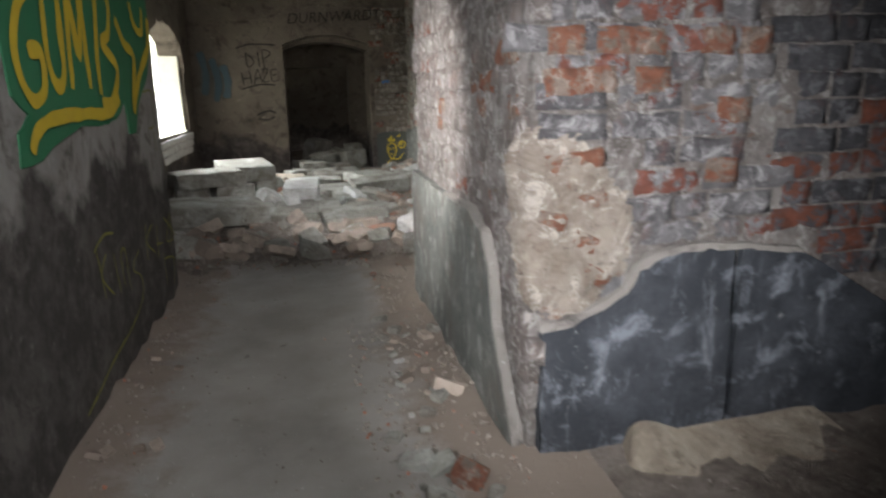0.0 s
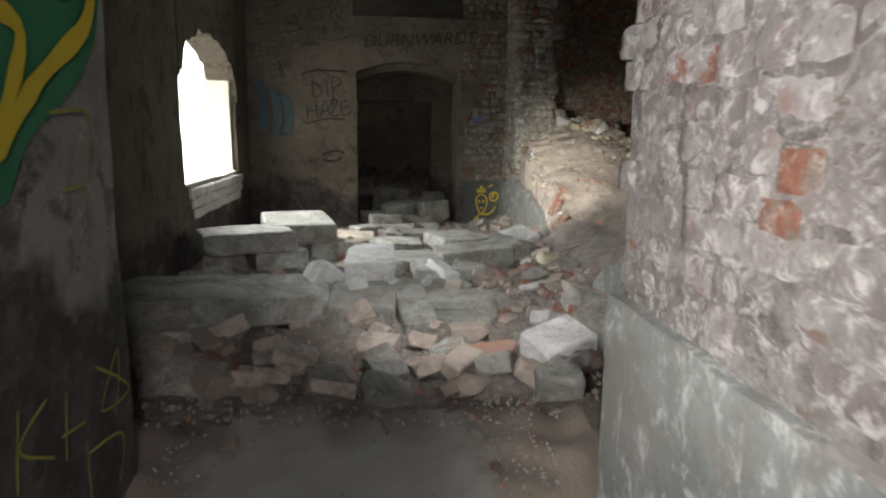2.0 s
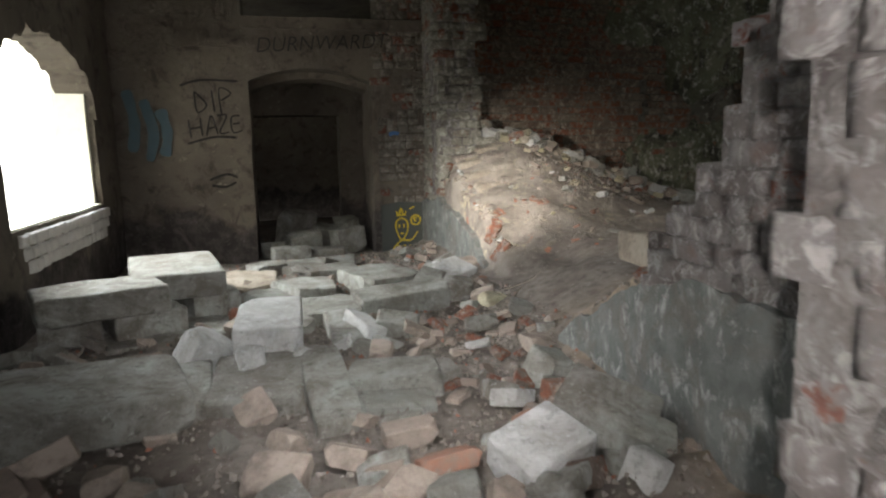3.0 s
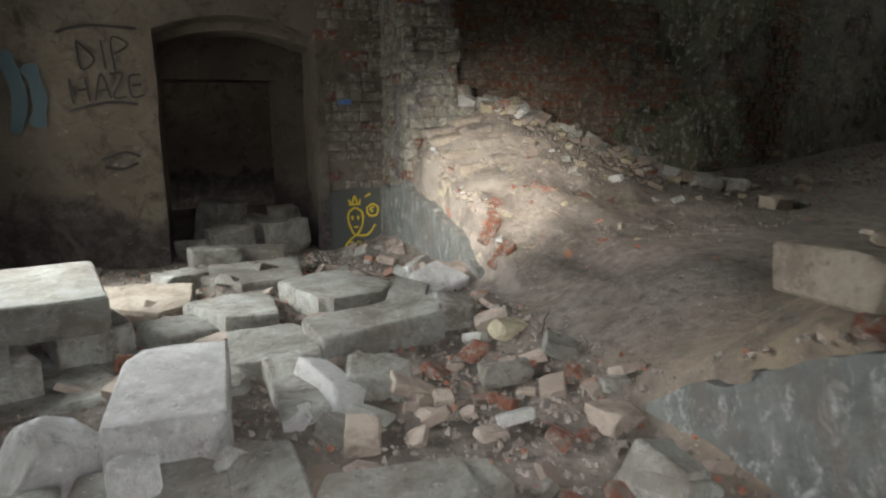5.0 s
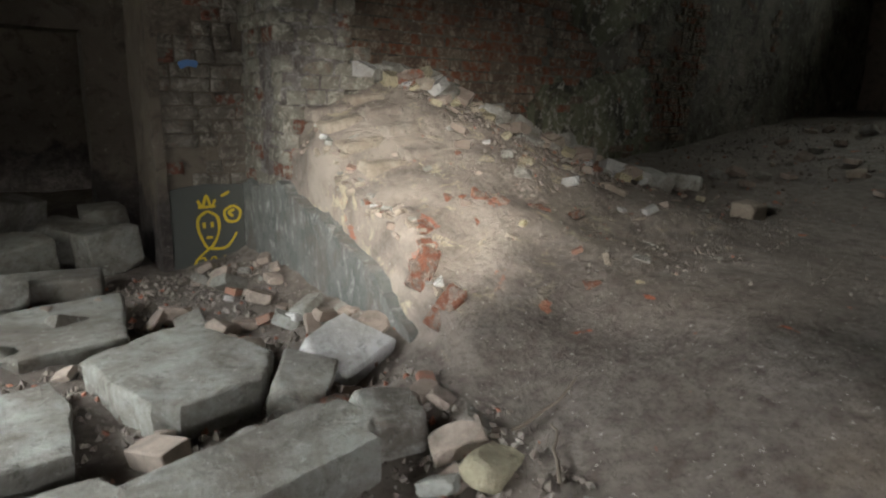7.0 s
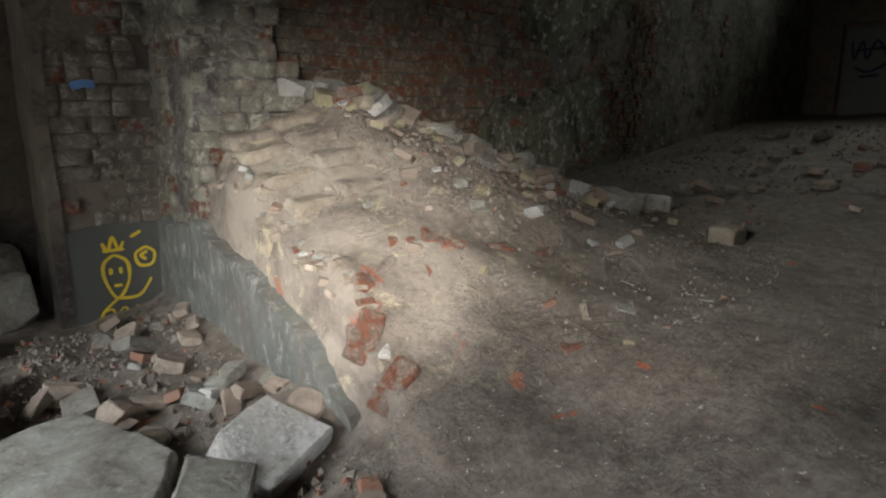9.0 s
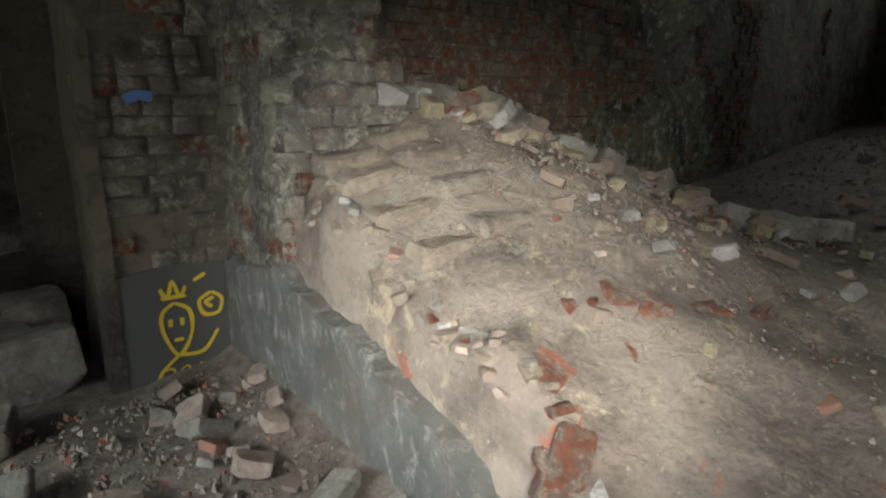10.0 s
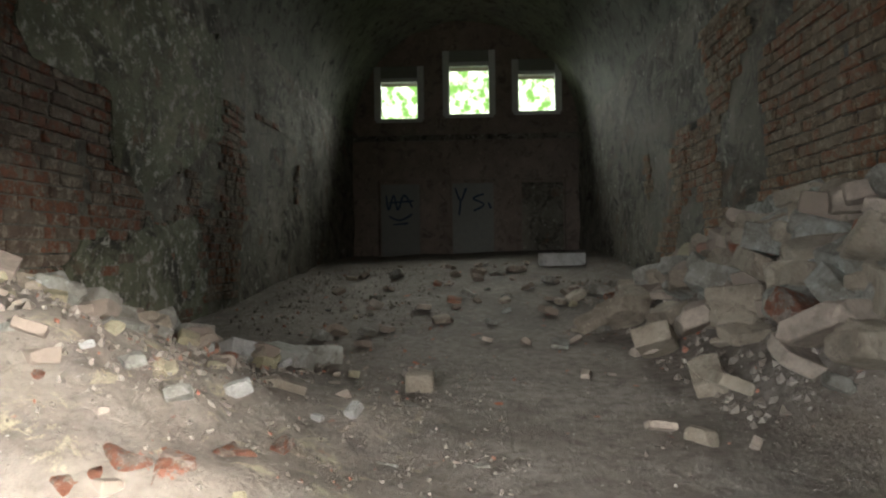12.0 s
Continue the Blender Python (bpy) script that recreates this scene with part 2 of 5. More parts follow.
def rubble_material():
    g = Graph("rubble_mixed", 0.95)
    c = g.mix(g.ramp(g.random(), 0.0, 0.62), (0.175, 0.138, 0.112), (0.33, 0.275, 0.23))
    c = g.mix(g.ramp(g.random(), 0.93, 0.94), c, (0.25, 0.125, 0.085))
    c = g.mix(g.ramp(g.noise(8, 9, 0.75), 0.42, 0.65), c, (0.17, 0.14, 0.115))
    return g.done(c, g.noise(40, 10, 0.7), 0.6, 0.02)


def raw_material():
    g = Graph("bare_sandy_plaster", 0.95)
    c = g.mix(g.ramp(g.noise(5, 9, 0.75, 0.6), 0.4, 0.6), (0.27, 0.22, 0.18), (0.46, 0.4, 0.34))
    c = g.mix(g.ramp(g.noise(11, 9, 0.8, 0.5), 0.52, 0.6), c, (0.62, 0.57, 0.51))
    c = g.mix(g.ramp(g.noise(8, 9, 0.75, 0.3), 0.58, 0.66, 0, 0.9), c, (0.27, 0.12, 0.08))
    c = g.mix(g.ramp(g.noise(28, 9, 0.8), 0.56, 0.66, 0, 0.8), c, (0.1, 0.085, 0.075))
    return g.done(c, g.math("ADD", g.noise(45, 10, 0.8), g.noise(14, 9, 0.75)), 1.0, 0.05)


def plain_material(name, colour, rough=0.8, wear=0.35):
    g = Graph(name, rough)
    c = g.mix(g.ramp(g.noise(9, 8, 0.7), 0.45, 0.75, 0, wear), colour, tuple(k * 0.45 + 0.03 for k in colour))
    return g.done(c, g.noise(40, 8, 0.7), 0.3, 0.01)


def glow_material(name, a, b, strength, scale):
    m = bpy.data.materials.new(name)
    m.use_nodes = True
    t = m.node_tree
    t.nodes.remove(t.nodes["Principled BSDF"])
    e = t.nodes.new("ShaderNodeEmission")
    n = t.nodes.new("ShaderNodeTexNoise")
    n.inputs["Scale"].default_value, n.inputs["Detail"].default_value = scale, 6
    t.links.new(t.nodes.new("ShaderNodeNewGeometry").outputs["Position"], n.inputs["Vector"])
    r = t.nodes.new("ShaderNodeValToRGB")
    r.color_ramp.elements[0].position, r.color_ramp.elements[1].position = 0.42, 0.6
    r.color_ramp.elements[0].color, r.color_ramp.elements[1].color = (*a, 1), (*b, 1)
    t.links.new(n.outputs["Fac"], r.inputs[0])
    t.links.new(r.outputs[0], e.inputs[0])
    e.inputs[1].default_value = strength
    t.links.new(e.outputs[0], t.nodes["Material Output"].inputs[0])
    return m


def crumb_material():
    g = Graph("crumbs", 0.95)
    c = g.mix(g.ramp(g.island(), 0.0, 0.9), (0.12, 0.1, 0.082), (0.235, 0.208, 0.18))
    c = g.mix(g.ramp(g.island(), 0.94, 0.95), c, (0.27, 0.12, 0.08))
    return g.done(c)


CRUMBS = crumb_material()
EARTH, FLOOR = earth_material(), floor_material()
PLASTER_LEFT = plaster_material("old_grey_plaster_dado", (0.24, 0.222, 0.202), (0.39, 0.375, 0.352), (0.105, 0.092, 0.08), (0.06, 0.054, 0.049), 0.95)
PLASTER = plaster_material("old_brown_plaster", (0.12, 0.1, 0.08), (0.18, 0.152, 0.12), (0.068, 0.057, 0.048), (0.048, 0.04, 0.036), 0.55)
PLASTER_HALL = hall_plaster()
VAULT = plaster_material("vault_render", (0.1, 0.102, 0.078), (0.2, 0.2, 0.155), (0.03, 0.03, 0.024))
LIME = lime_brick_material("limewashed_brick", 0.035, (0.37, 0.342, 0.325), (0.215, 0.18, 0.165), bared=0.45)
LIME_DARK = lime_brick_material("grimy_brick", 0.3, (0.29, 0.265, 0.225), (0.17, 0.145, 0.12), (0.26, 0.09, 0.055))
HALL_BRICK = lime_brick_material("hall_brick", 0.45, (0.26, 0.22, 0.17), (0.16, 0.11, 0.08), (0.3, 0.115, 0.06), False)
# HALL_BRICK warmed and lightened: the light on wall b is in the colour
LIT_WARM_BRICK = lime_brick_material("lit_warm_hall_brick", 0.4, (0.33, 0.265, 0.185), (0.2, 0.14, 0.092), (0.36, 0.155, 0.08), False)
MORTAR = crust_material()
DADO, DARK_DADO = dado_material(), dark_dado_material()
STONE, RUBBLE = stone_material(), rubble_material()
RAW_PLASTER = raw_material()
NEAR_BRICK = lime_brick_material("sooty_brick", 0.2, (0.3, 0.29, 0.295), (0.12, 0.115, 0.12), (0.32, 0.1, 0.06))
SOOT_BRICK = lime_brick_material("soot_black_brick", 0.2, (0.13, 0.13, 0.14), (0.055, 0.055, 0.06), (0.28, 0.09, 0.05))
STUB_BRICK = lime_brick_material("limed_grimy_brick", 0.16, (0.37, 0.352, 0.295), (0.225, 0.205, 0.165), (0.28, 0.1, 0.06))
RED_BRICK = lime_brick_material("red_brick", 0.95, (0.3, 0.24, 0.2), (0.2, 0.15, 0.12), (0.34, 0.13, 0.075))
STONE_WHITE = stone_material("white_stone", (0.5, 0.5, 0.49), (0.62, 0.62, 0.6), (0.36, 0.345, 0.315))
STONE_YELLOW = stone_material("yellow_mortar", (0.4, 0.355, 0.22), (0.47, 0.43, 0.3), (0.27, 0.235, 0.17))
RAW_STONE = stone_material("sandy_plaster_lump", (0.32, 0.275, 0.22), (0.4, 0.35, 0.28), (0.22, 0.18, 0.14))
END_PLASTER = plaster_material("end_wall_plaster", (0.19, 0.15, 0.125), (0.27, 0.22, 0.185), (0.11, 0.085, 0.07))
MOSS_PLASTER = hall_plaster("mossy_plaster", (0.1, 0.106, 0.066), (0.2, 0.2, 0.135), 0.53)
DARK_GREY = plain_material("dark_grey_green_paint", (0.062, 0.066, 0.06), 0.7)
EDGE = plaster_material("chipped_plaster_edge", (0.22, 0.205, 0.19), (0.34, 0.315, 0.29), (0.12, 0.108, 0.1))
LEDGE = stone_material("mortared_brick_course", (0.3, 0.26, 0.215), (0.36, 0.32, 0.27), (0.19, 0.155, 0.13))
NICHE_PALE, INK = plain_material("pale_block_infill", (0.22, 0.22, 0.2)), plain_material("blue_black_ink", (0.03, 0.05, 0.08))
DEAD_WOOD = plain_material("dead_wood", (0.16, 0.13, 0.1))
# near-white so that the reveal reads as sunlit; the glare is coloured in
PALE_REVEAL = plain_material("sunlit_reveal_white", (0.75, 0.73, 0.62))
HEAD_BOARD = plain_material("grey_board", (0.2, 0.21, 0.18))
# pale tone carries the daylight falling on the hall windows' reveals
LIT_REVEAL = plain_material("lit_window_reveal", (0.5, 0.52, 0.48))
YELLOW, GREEN, BLACK = plain_material("yellow_spray_paint", (0.5, 0.37, 0.03)), plain_material("green_spray_paint", (0.03, 0.15, 0.07)), plain_material("black_spray_paint", (0.025, 0.022, 0.02))
TAG_YELLOW = plain_material("thin_yellow_spray", (0.24, 0.225, 0.05), 0.8, 0.9)
BLUE = plain_material("faded_blue_spray", (0.05, 0.078, 0.092), 0.8, 0.9)
BLUE_SPOT = plain_material("blue_paint", (0.08, 0.16, 0.34))
WHITE_BRICK = plain_material("pale_sill_brick", (0.5, 0.48, 0.45))
# emissive: the sun on the leaves is part of this colour
FOLIAGE = glow_material("foliage_glow", (0.13, 0.27, 0.06), (0.85, 1.0, 0.72), 1.5, 3.4)
# emissive sheet added for daylight; it also lights the window room
BRIGHT = glow_material("yard_glow", (1.0, 0.98, 0.8), (1.0, 1.0, 1.0), 5.0, 0.7)


# ---- mesh helpers ----
def mesh_object(name, bm, material, smooth=False):
    me = bpy.data.meshes.new(name)
    bm.to_mesh(me)
    bm.free()
    if material:
        me.materials.append(material)
    if smooth:
        me.shade_smooth()
    return new(name, me)


def part(name, bm, material, parent, label="", smooth=False):
    ob = mesh_object(name, bm, material, smooth)
    ob.parent = parent
    if label:
        ob["label"] = label
    return ob


def structure(name, bm, material, label, smooth=False):
    return tagged(mesh_object(name, bm, material, smooth), label, name.split("_")[0], kind="structure")


def add_box(bm, x0, x1, y0, y1, z0, z1):
    v = [bm.verts.new((x, y, z)) for z in (z0, z1) for x, y in ((x0, y0), (x1, y0), (x1, y1), (x0, y1))]
    for f in ((3, 2, 1, 0), (4, 5, 6, 7), (0, 1, 5, 4), (1, 2, 6, 5), (2, 3, 7, 6), (3, 0, 4, 7)):
        bm.faces.new([v[i] for i in f])


def boxes(*b):
    bm = bmesh.new()
    for k in b:
        add_box(bm, *k)
    return bm


def smoothstep(a, b, x):
    t = min(1, max(0, (x - a) / (b - a)))
    return t * t * (3 - 2 * t)


def block_mesh(name, size, rng, material, chips=3, round_=0.012, cuts=3):
    """A broken block: faces uneven, arrises knocked off, corners chipped away."""
    bm = bmesh.new()
    bmesh.ops.create_cube(bm, size=1)
    bmesh.ops.scale(bm, vec=size, verts=bm.verts)
    for _ in range(chips):
        c = Vector([rng.choice((-1, 1)) * s / 2 for s in size])
        n = Vector([rng.choice((-1, 1)) for _ in range(3)])
        n = Vector([math.copysign(rng.uniform(0.25, 1), k) for k in c]).normalized()
        at = c - n * rng.uniform(0.06, 0.3) * min(size)
        r = bmesh.ops.bisect_plane(bm, geom=bm.verts[:] + bm.edges[:] + bm.faces[:], plane_co=at, plane_no=n, clear_outer=True)
        bmesh.ops.holes_fill(bm, edges=[e for e in r["geom_cut"] if isinstance(e, bmesh.types.BMEdge)])
    bmesh.ops.bevel(bm, geom=bm.edges[:], offset=round_, segments=1, affect="EDGES")
    bmesh.ops.triangulate(bm, faces=bm.faces[:])
    long_ = [e for e in bm.edges if e.calc_length() > 0.12]
    if cuts and long_:
        bmesh.ops.subdivide_edges(bm, edges=long_, cuts=cuts, use_grid_fill=False)
        bmesh.ops.triangulate(bm, faces=bm.faces[:])
    off = Vector((rng.uniform(0, 50), rng.uniform(0, 50), rng.uniform(0, 50)))
    for v in bm.verts:
        v.co += noise.noise_vector(v.co * 7 + off) * round_ * 0.8 + noise.noise_vector(v.co * 25 + off) * round_ * 0.35
    me = bpy.data.meshes.new(name)
    bm.to_mesh(me)
    bm.free()
    me.materials.append(material)
    return me


# ---- ground ----
def ground_z(x, y):
    p = Vector((x, y, 0))
    u, v = (p - EO).dot(EU), (p - EO).dot(EV)
    hu, hv = (p - HO).dot(HU), (p - HO).dot(HV)
    n1 = noise.noise(Vector((x * 1.3, y * 1.3, 0)))
    n2 = noise.noise(Vector((x * 5, y * 5, 3)))
    n3 = noise.noise(Vector((x * 14, y * 14, 7)))
    rough = smoothstep(4.6, 5.6, y) if x < 1.3 else 1.0
    z = 0.10 * smoothstep(5.0, 6.5, y) * smoothstep(13, 9, y)
    # debris along the foot of the corridor walls
    if y < 5.5:
        z += 0.05 * smoothstep(0.35, 0.75, abs(x + 0.0)) * (0.6 + n2)
    # step up to the earth floor of the hall
    z += 0.43 * smoothstep(1.2, 2.7, x) * smoothstep(2.4, 3.4, y) + 0.72 * smoothstep(0.5, 13.0, hu)
    # heap on the stump of the fallen dividing wall and along the hall wall
    if x > 1.88:
        ridge = 0.86 * smoothstep(2.5, 0.1, v) * smoothstep(2.7, 0.2, u)
        ridge = max(ridge, 0.42 * smoothstep(0.9, 0.0, x - 1.9) * smoothstep(8.45, 9.1, y))
        z += ridge
        if y > 8.4:
            z = min(z, 0.2 + 0.5 * smoothstep(8.5, 9.7, y) + 0.2 + (x - 1.88) * 1.7)
    # earth on the stump of the nearer dividing wall
    if x > 1.72:
        z += 0.7 * smoothstep(1.5, 0.3, abs(x - 2.1)) * smoothstep(7.15, 5.5, y) * smoothstep(4.4, 5.2, y)
    # rubble heap against the other hall wall
    z += 0.95 * smoothstep(1.35, 0.0, HALL_WIDE - hv) * smoothstep(6.0, 2.4, hu) * smoothstep(0.2, 1.1, hu) if x > 2.6 else 0
    calm = 1 - 0.65 * smoothstep(2.0, 3.2, x) * smoothstep(1.6, 2.6, v) + (0.6 if x > 1.88 and v < 2.4 and u < 2 else 0)
    return z + rough * calm * (0.05 * n1 + 0.03 * n2 + 0.012 * n3)


def build_ground():
    xs = sorted(set([round(-3 + 0.25 * i, 3) for i in range(7)] + [round(-1.5 + 0.05 * i, 3) for i in range(67)] + [1.87, 1.91] + [round(1.95 + 0.06 * i, 3) for i in range(60)] + [round(5.6 + 0.2 * i, 3) for i in range(78)]))
    ys = sorted(set([round(-4 + 0.25 * i, 3) for i in range(28)] + [round(3 + 0.055 * i, 3) for i in range(160)] + [round(11.9 + 0.25 * i, 3) for i in range(18)]))
    verts = [(x, y, ground_z(x, y)) for y in ys for x in xs]
    w = len(xs)
    faces, mats = [], []
    for j in range(len(ys) - 1):
        for i in range(w - 1):
            faces.append((j * w + i, j * w + i + 1, (j + 1) * w + i + 1, (j + 1) * w + i))
            edge = 5.15 + 0.25 * noise.noise(Vector((xs[i] * 2, 0, 5)))
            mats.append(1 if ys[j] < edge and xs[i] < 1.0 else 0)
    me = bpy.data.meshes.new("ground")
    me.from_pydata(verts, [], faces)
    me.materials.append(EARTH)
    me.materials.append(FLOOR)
    me.polygons.foreach_set("material_index", mats)
    me.shade_smooth()
    return tagged(new("ground", me), "trodden earth and worn screed floor strewn with rubble", "ground", kind="structure")


build_ground()

# ---- walls ----
TOP = 3.7
DOOR_Y = 11.18


def grid_box(bm, x0, x1, y0, y1, z0, z1, step=0.12):
    """A box whose faces are gridded, so that they can be made uneven."""
    spans = [(x0, x1), (y0, y1), (z0, z1)]
    for axis in range(3):
        a, b = [k for k in range(3) if k != axis]
        na, nb = max(1, round((spans[a][1] - spans[a][0]) / step)), max(1, round((spans[b][1] - spans[b][0]) / step))
        for side in (0, 1):
            vs = []
            for j in range(nb + 1):
                row = []
                for i in range(na + 1):
                    p = [0, 0, 0]
                    p[axis] = spans[axis][side]
                    p[a] = spans[a][0] + (spans[a][1] - spans[a][0]) * i / na
                    p[b] = spans[b][0] + (spans[b][1] - spans[b][0]) * j / nb
                    row.append(bm.verts.new(p))
                vs.append(row)
            for j in range(nb):
                for i in range(na):
                    q = [vs[j][i], vs[j][i + 1], vs[j + 1][i + 1], vs[j + 1][i]]
                    if (side == 0) != (axis == 1):
                        q.reverse()
                    bm.faces.new(q)
    return bm


def uneven(p, amount=0.02):
    d = noise.noise_vector(p * 1.7) * amount + noise.noise_vector(p * 6.0) * amount * 0.45
    return p + d


def rough_boxes(*b, step=0.12, amount=0.02):
    bm = bmesh.new()
    for k in b:
        grid_box(bm, *k, step=step)
    for v in bm.verts:
        v.co = uneven(v.co, amount)
    return bm


def plate(outline, place, depth, ragged=0.012, step=0.05, behind=-0.03):
    """A plate of plaster: an outline on a wall, given as (along, up), its edges ragged; place(a, b, d) gives the point d out of the wall."""
    pts = []
    for (a0, b0), (a1, b1) in zip(outline, outline[1:] + outline[:1]):
        n = max(1, int(math.hypot(a1 - a0, b1 - b0) / step))
        for i in range(n):
            a, b = a0 + (a1 - a0) * i / n, b0 + (b1 - b0) * i / n
            d = noise.noise_vector(Vector((a * 6, b * 6, 1.5))) * ragged
            d2 = noise.noise_vector(Vector((a * 23, b * 23, 4.5))) * ragged * 0.6
            pts.append((a + d.x + d2.x, b + d.y + d2.y))
    bm = bmesh.new()
    front = [bm.verts.new(place(a, b, depth)) for a, b in pts]
    back = [bm.verts.new(place(a, b, behind)) for a, b in pts]
    f = bm.faces.new(front)
    n = len(pts)
    for i in range(n):
        bm.faces.new((front[i], back[i], back[(i + 1) % n], front[(i + 1) % n]))
    bmesh.ops.triangulate(bm, faces=[f])
    bmesh.ops.recalc_face_normals(bm, faces=bm.faces)
    return bm


def on_x(x, out=-1):
    return lambda a, b, d: Vector((x + out * d, a, b))


def on_y(y):
    return lambda a, b, d: Vector((a, y - d, b))


def ribbon(points, width, place, d=0.006):
    """A brush stroke along a smooth line through points on a wall."""
    line = []
    p = [points[0]] + list(points) + [points[-1]]
    for k in range(1, len(p) - 2):
        for i in range(6):
            t = i / 6
            line.append(tuple(0.5 * (2 * p[k][c] + (p[k + 1][c] - p[k - 1][c]) * t + (2 * p[k - 1][c] - 5 * p[k][c] + 4 * p[k + 1][c] - p[k + 2][c]) * t * t + (3 * p[k][c] - p[k - 1][c] - 3 * p[k + 1][c] + p[k + 2][c]) * t ** 3) for c in (0, 1)))
    line.append(points[-1])
    bm = bmesh.new()
    last = None
    for i, (a, b) in enumerate(line):
        a0, b0 = line[max(0, i - 1)]
        a1, b1 = line[min(len(line) - 1, i + 1)]
        l = math.hypot(a1 - a0, b1 - b0) or 1
        w = width * 0.5 * (0.85 + 0.3 * noise.noise(Vector((a * 9, b * 9, 0)))) * (0.6 if i in (0, len(line) - 1) else 1)
        na, nb = -(b1 - b0) / l * w, (a1 - a0) / l * w
        pair = (bm.verts.new(place(a + na, b + nb, d)), bm.verts.new(place(a - na, b - nb, d)))
        if last:
            bm.faces.new((last[0], last[1], pair[1], pair[0]))
        last = pair
    return bm


def strokes(name, lines, width, place, material, parent, label, d=0.006):
    bm = bmesh.new()
    for k, line in enumerate(lines):
        one = ribbon(line, width, place, d + 0.0006 * k)
        tmp = bpy.data.meshes.new("tmp")
        one.to_mesh(tmp)
        one.free()
        bm.from_mesh(tmp)
        bpy.data.meshes.remove(tmp)
    return part(name, bm, material, parent, label)


def lettering(text, size, m, material, parent, label, squeeze=1.0):
    d = bpy.data.curves.new("lettering", "FONT")
    d.body, d.size, d.offset, d.shear = text, size, -0.002, 0.25
    d.materials.append(material)
    ob = new("lettering", d)
    ob.matrix_world = m @ Matrix.Diagonal((squeeze, 1, 1, 1))
    ob.parent = parent
    ob["label"] = label
    return ob


# ---- bricks ----
def brick_mesh(name, w, h, d, material, rng):
    """One worn brick, its front towards -y, its edges broken off."""
    bm = bmesh.new()
    j = lambda s: rng.uniform(-1.5 * s, 1.5 * s)
    nx, nz = (8, 5) if w > 0.2 else (5, 5)
    off = Vector((rng.uniform(0, 90), rng.uniform(0, 90), 0))
    grid = []
    for k in range(nz):
        row = []
        for i in range(nx):
            a, b = i / (nx - 1) * 2 - 1, k / (nz - 1) * 2 - 1
            rim = max(abs(a), abs(b)) > 0.99
            p = Vector((a * (w / 2 - 0.002), 0, b * (h / 2 - 0.002)))
            n = noise.noise_vector(p * 18 + off)
            wear = 0.013 * max(0, noise.noise(p * 9 + off) - 0.1)
            row.append(bm.verts.new((p.x + n.x * 0.007, (0.006 if rim else 0.0) + n.y * 0.006 + wear + j(0.0025), p.z + n.z * 0.008)))
        grid.append(row)
    for k in range(nz - 1):
        for i in range(nx - 1):
            bm.faces.new((grid[k][i], grid[k][i + 1], grid[k + 1][i + 1], grid[k + 1][i]))
    ring = grid[0] + [r[-1] for r in grid[1:]] + grid[-1][-2::-1] + [r[0] for r in grid[-2:0:-1]]
    back = [bm.verts.new((v.co.x, d, v.co.z)) for v in ring]
    for i in range(len(ring)):
        k = (i + 1) % len(ring)
        bm.faces.new((ring[k], ring[i], back[i], back[k]))
    me = bpy.data.meshes.new(name)
    bm.to_mesh(me)
    bm.free()
    me.materials.append(material)
    me.shade_smooth()
    return me


def brick_set(material, seed):
    rng = random.Random(seed)
    return {0.24: [brick_mesh("brick", 0.242, 0.086, 0.06, material, rng) for _ in range(7)], 0.12: [brick_mesh("brick", 0.12, 0.086, 0.06, material, rng) for _ in range(7)]}


COURSE = 0.092


def lay(parent, origin, along, inward, length, z0, z1, meshes, keep, seed, limit=300, stand=0.01):
    """Lays bricks on a wall face, course by course, each an object of its own under the wall."""
    rng = random.Random(seed)
    made = 0
    rows = int((z1 - z0) / COURSE)
    up = Vector((0, 0, 1))
    for r in range(rows):
        u = -rng.uniform(0, 0.2)
        while u < length and made < limit:
            w = 0.24 if (rng.random() < 0.38) else 0.12
            c, z = u + w / 2, z0 + (r + 0.5) * COURSE
            if 0 <= c <= length and keep(c, z):
                ob = new("brick", rng.choice(meshes[w]))
                p = origin + along * c + up * (z + rng.uniform(-0.004, 0.004)) + inward * (rng.uniform(-0.007, 0.006) - stand)
                tilt = Matrix.Rotation(rng.uniform(-0.04, 0.04), 4, "Y") @ Matrix.Rotation(rng.uniform(-0.025, 0.025), 4, "Z")
                basis = Matrix((along, inward, up)).transposed().to_4x4()
                ob.matrix_world = Matrix.Translation(p) @ basis @ tilt
                ob.parent = parent
                made += 1
            u += w + 0.012
    return made


RED_SET = brick_set(RED_BRICK, 9)
SOOT_SET = brick_set(SOOT_BRICK, 6)
LIME_SET, NEAR_SET, GRIM_SET = brick_set(LIME, 1), brick_set(NEAR_BRICK, 2), brick_set(LIME_DARK, 3)
STUB_SET = brick_set(STUB_BRICK, 4)
X, Y = Vector((1, 0, 0)), Vector((0, 1, 0))

# ---- passage ----
wall_corridor_left = structure("wall_corridor_left", rough_boxes((-1.36, -0.79, -4, 4.68, -0.15, TOP), step=0.1, amount=0.012), PLASTER_LEFT, "grey peeling plaster wall with a dark painted dado and graffiti", True)
pier = bmesh.new()
grid_box(pier, 0.785, 1.7, 2.16, 4.2, -0.15, TOP, 0.1)
for v in pier.verts:
    # the near corner is worn round
    if v.co.x < 1.0 and v.co.y < 2.36:
        v.co += Vector((0.014, 0.012, 0)) * max(0, 1 - (v.co.x - 0.785) * 6) * max(0, 1 - (v.co.y - 2.16) * 6)
    v.co = uneven(v.co, 0.007)
wall_corridor_right = structure("wall_corridor_right", pier, MORTAR, "limewashed brick pier with a grey painted dado", True)
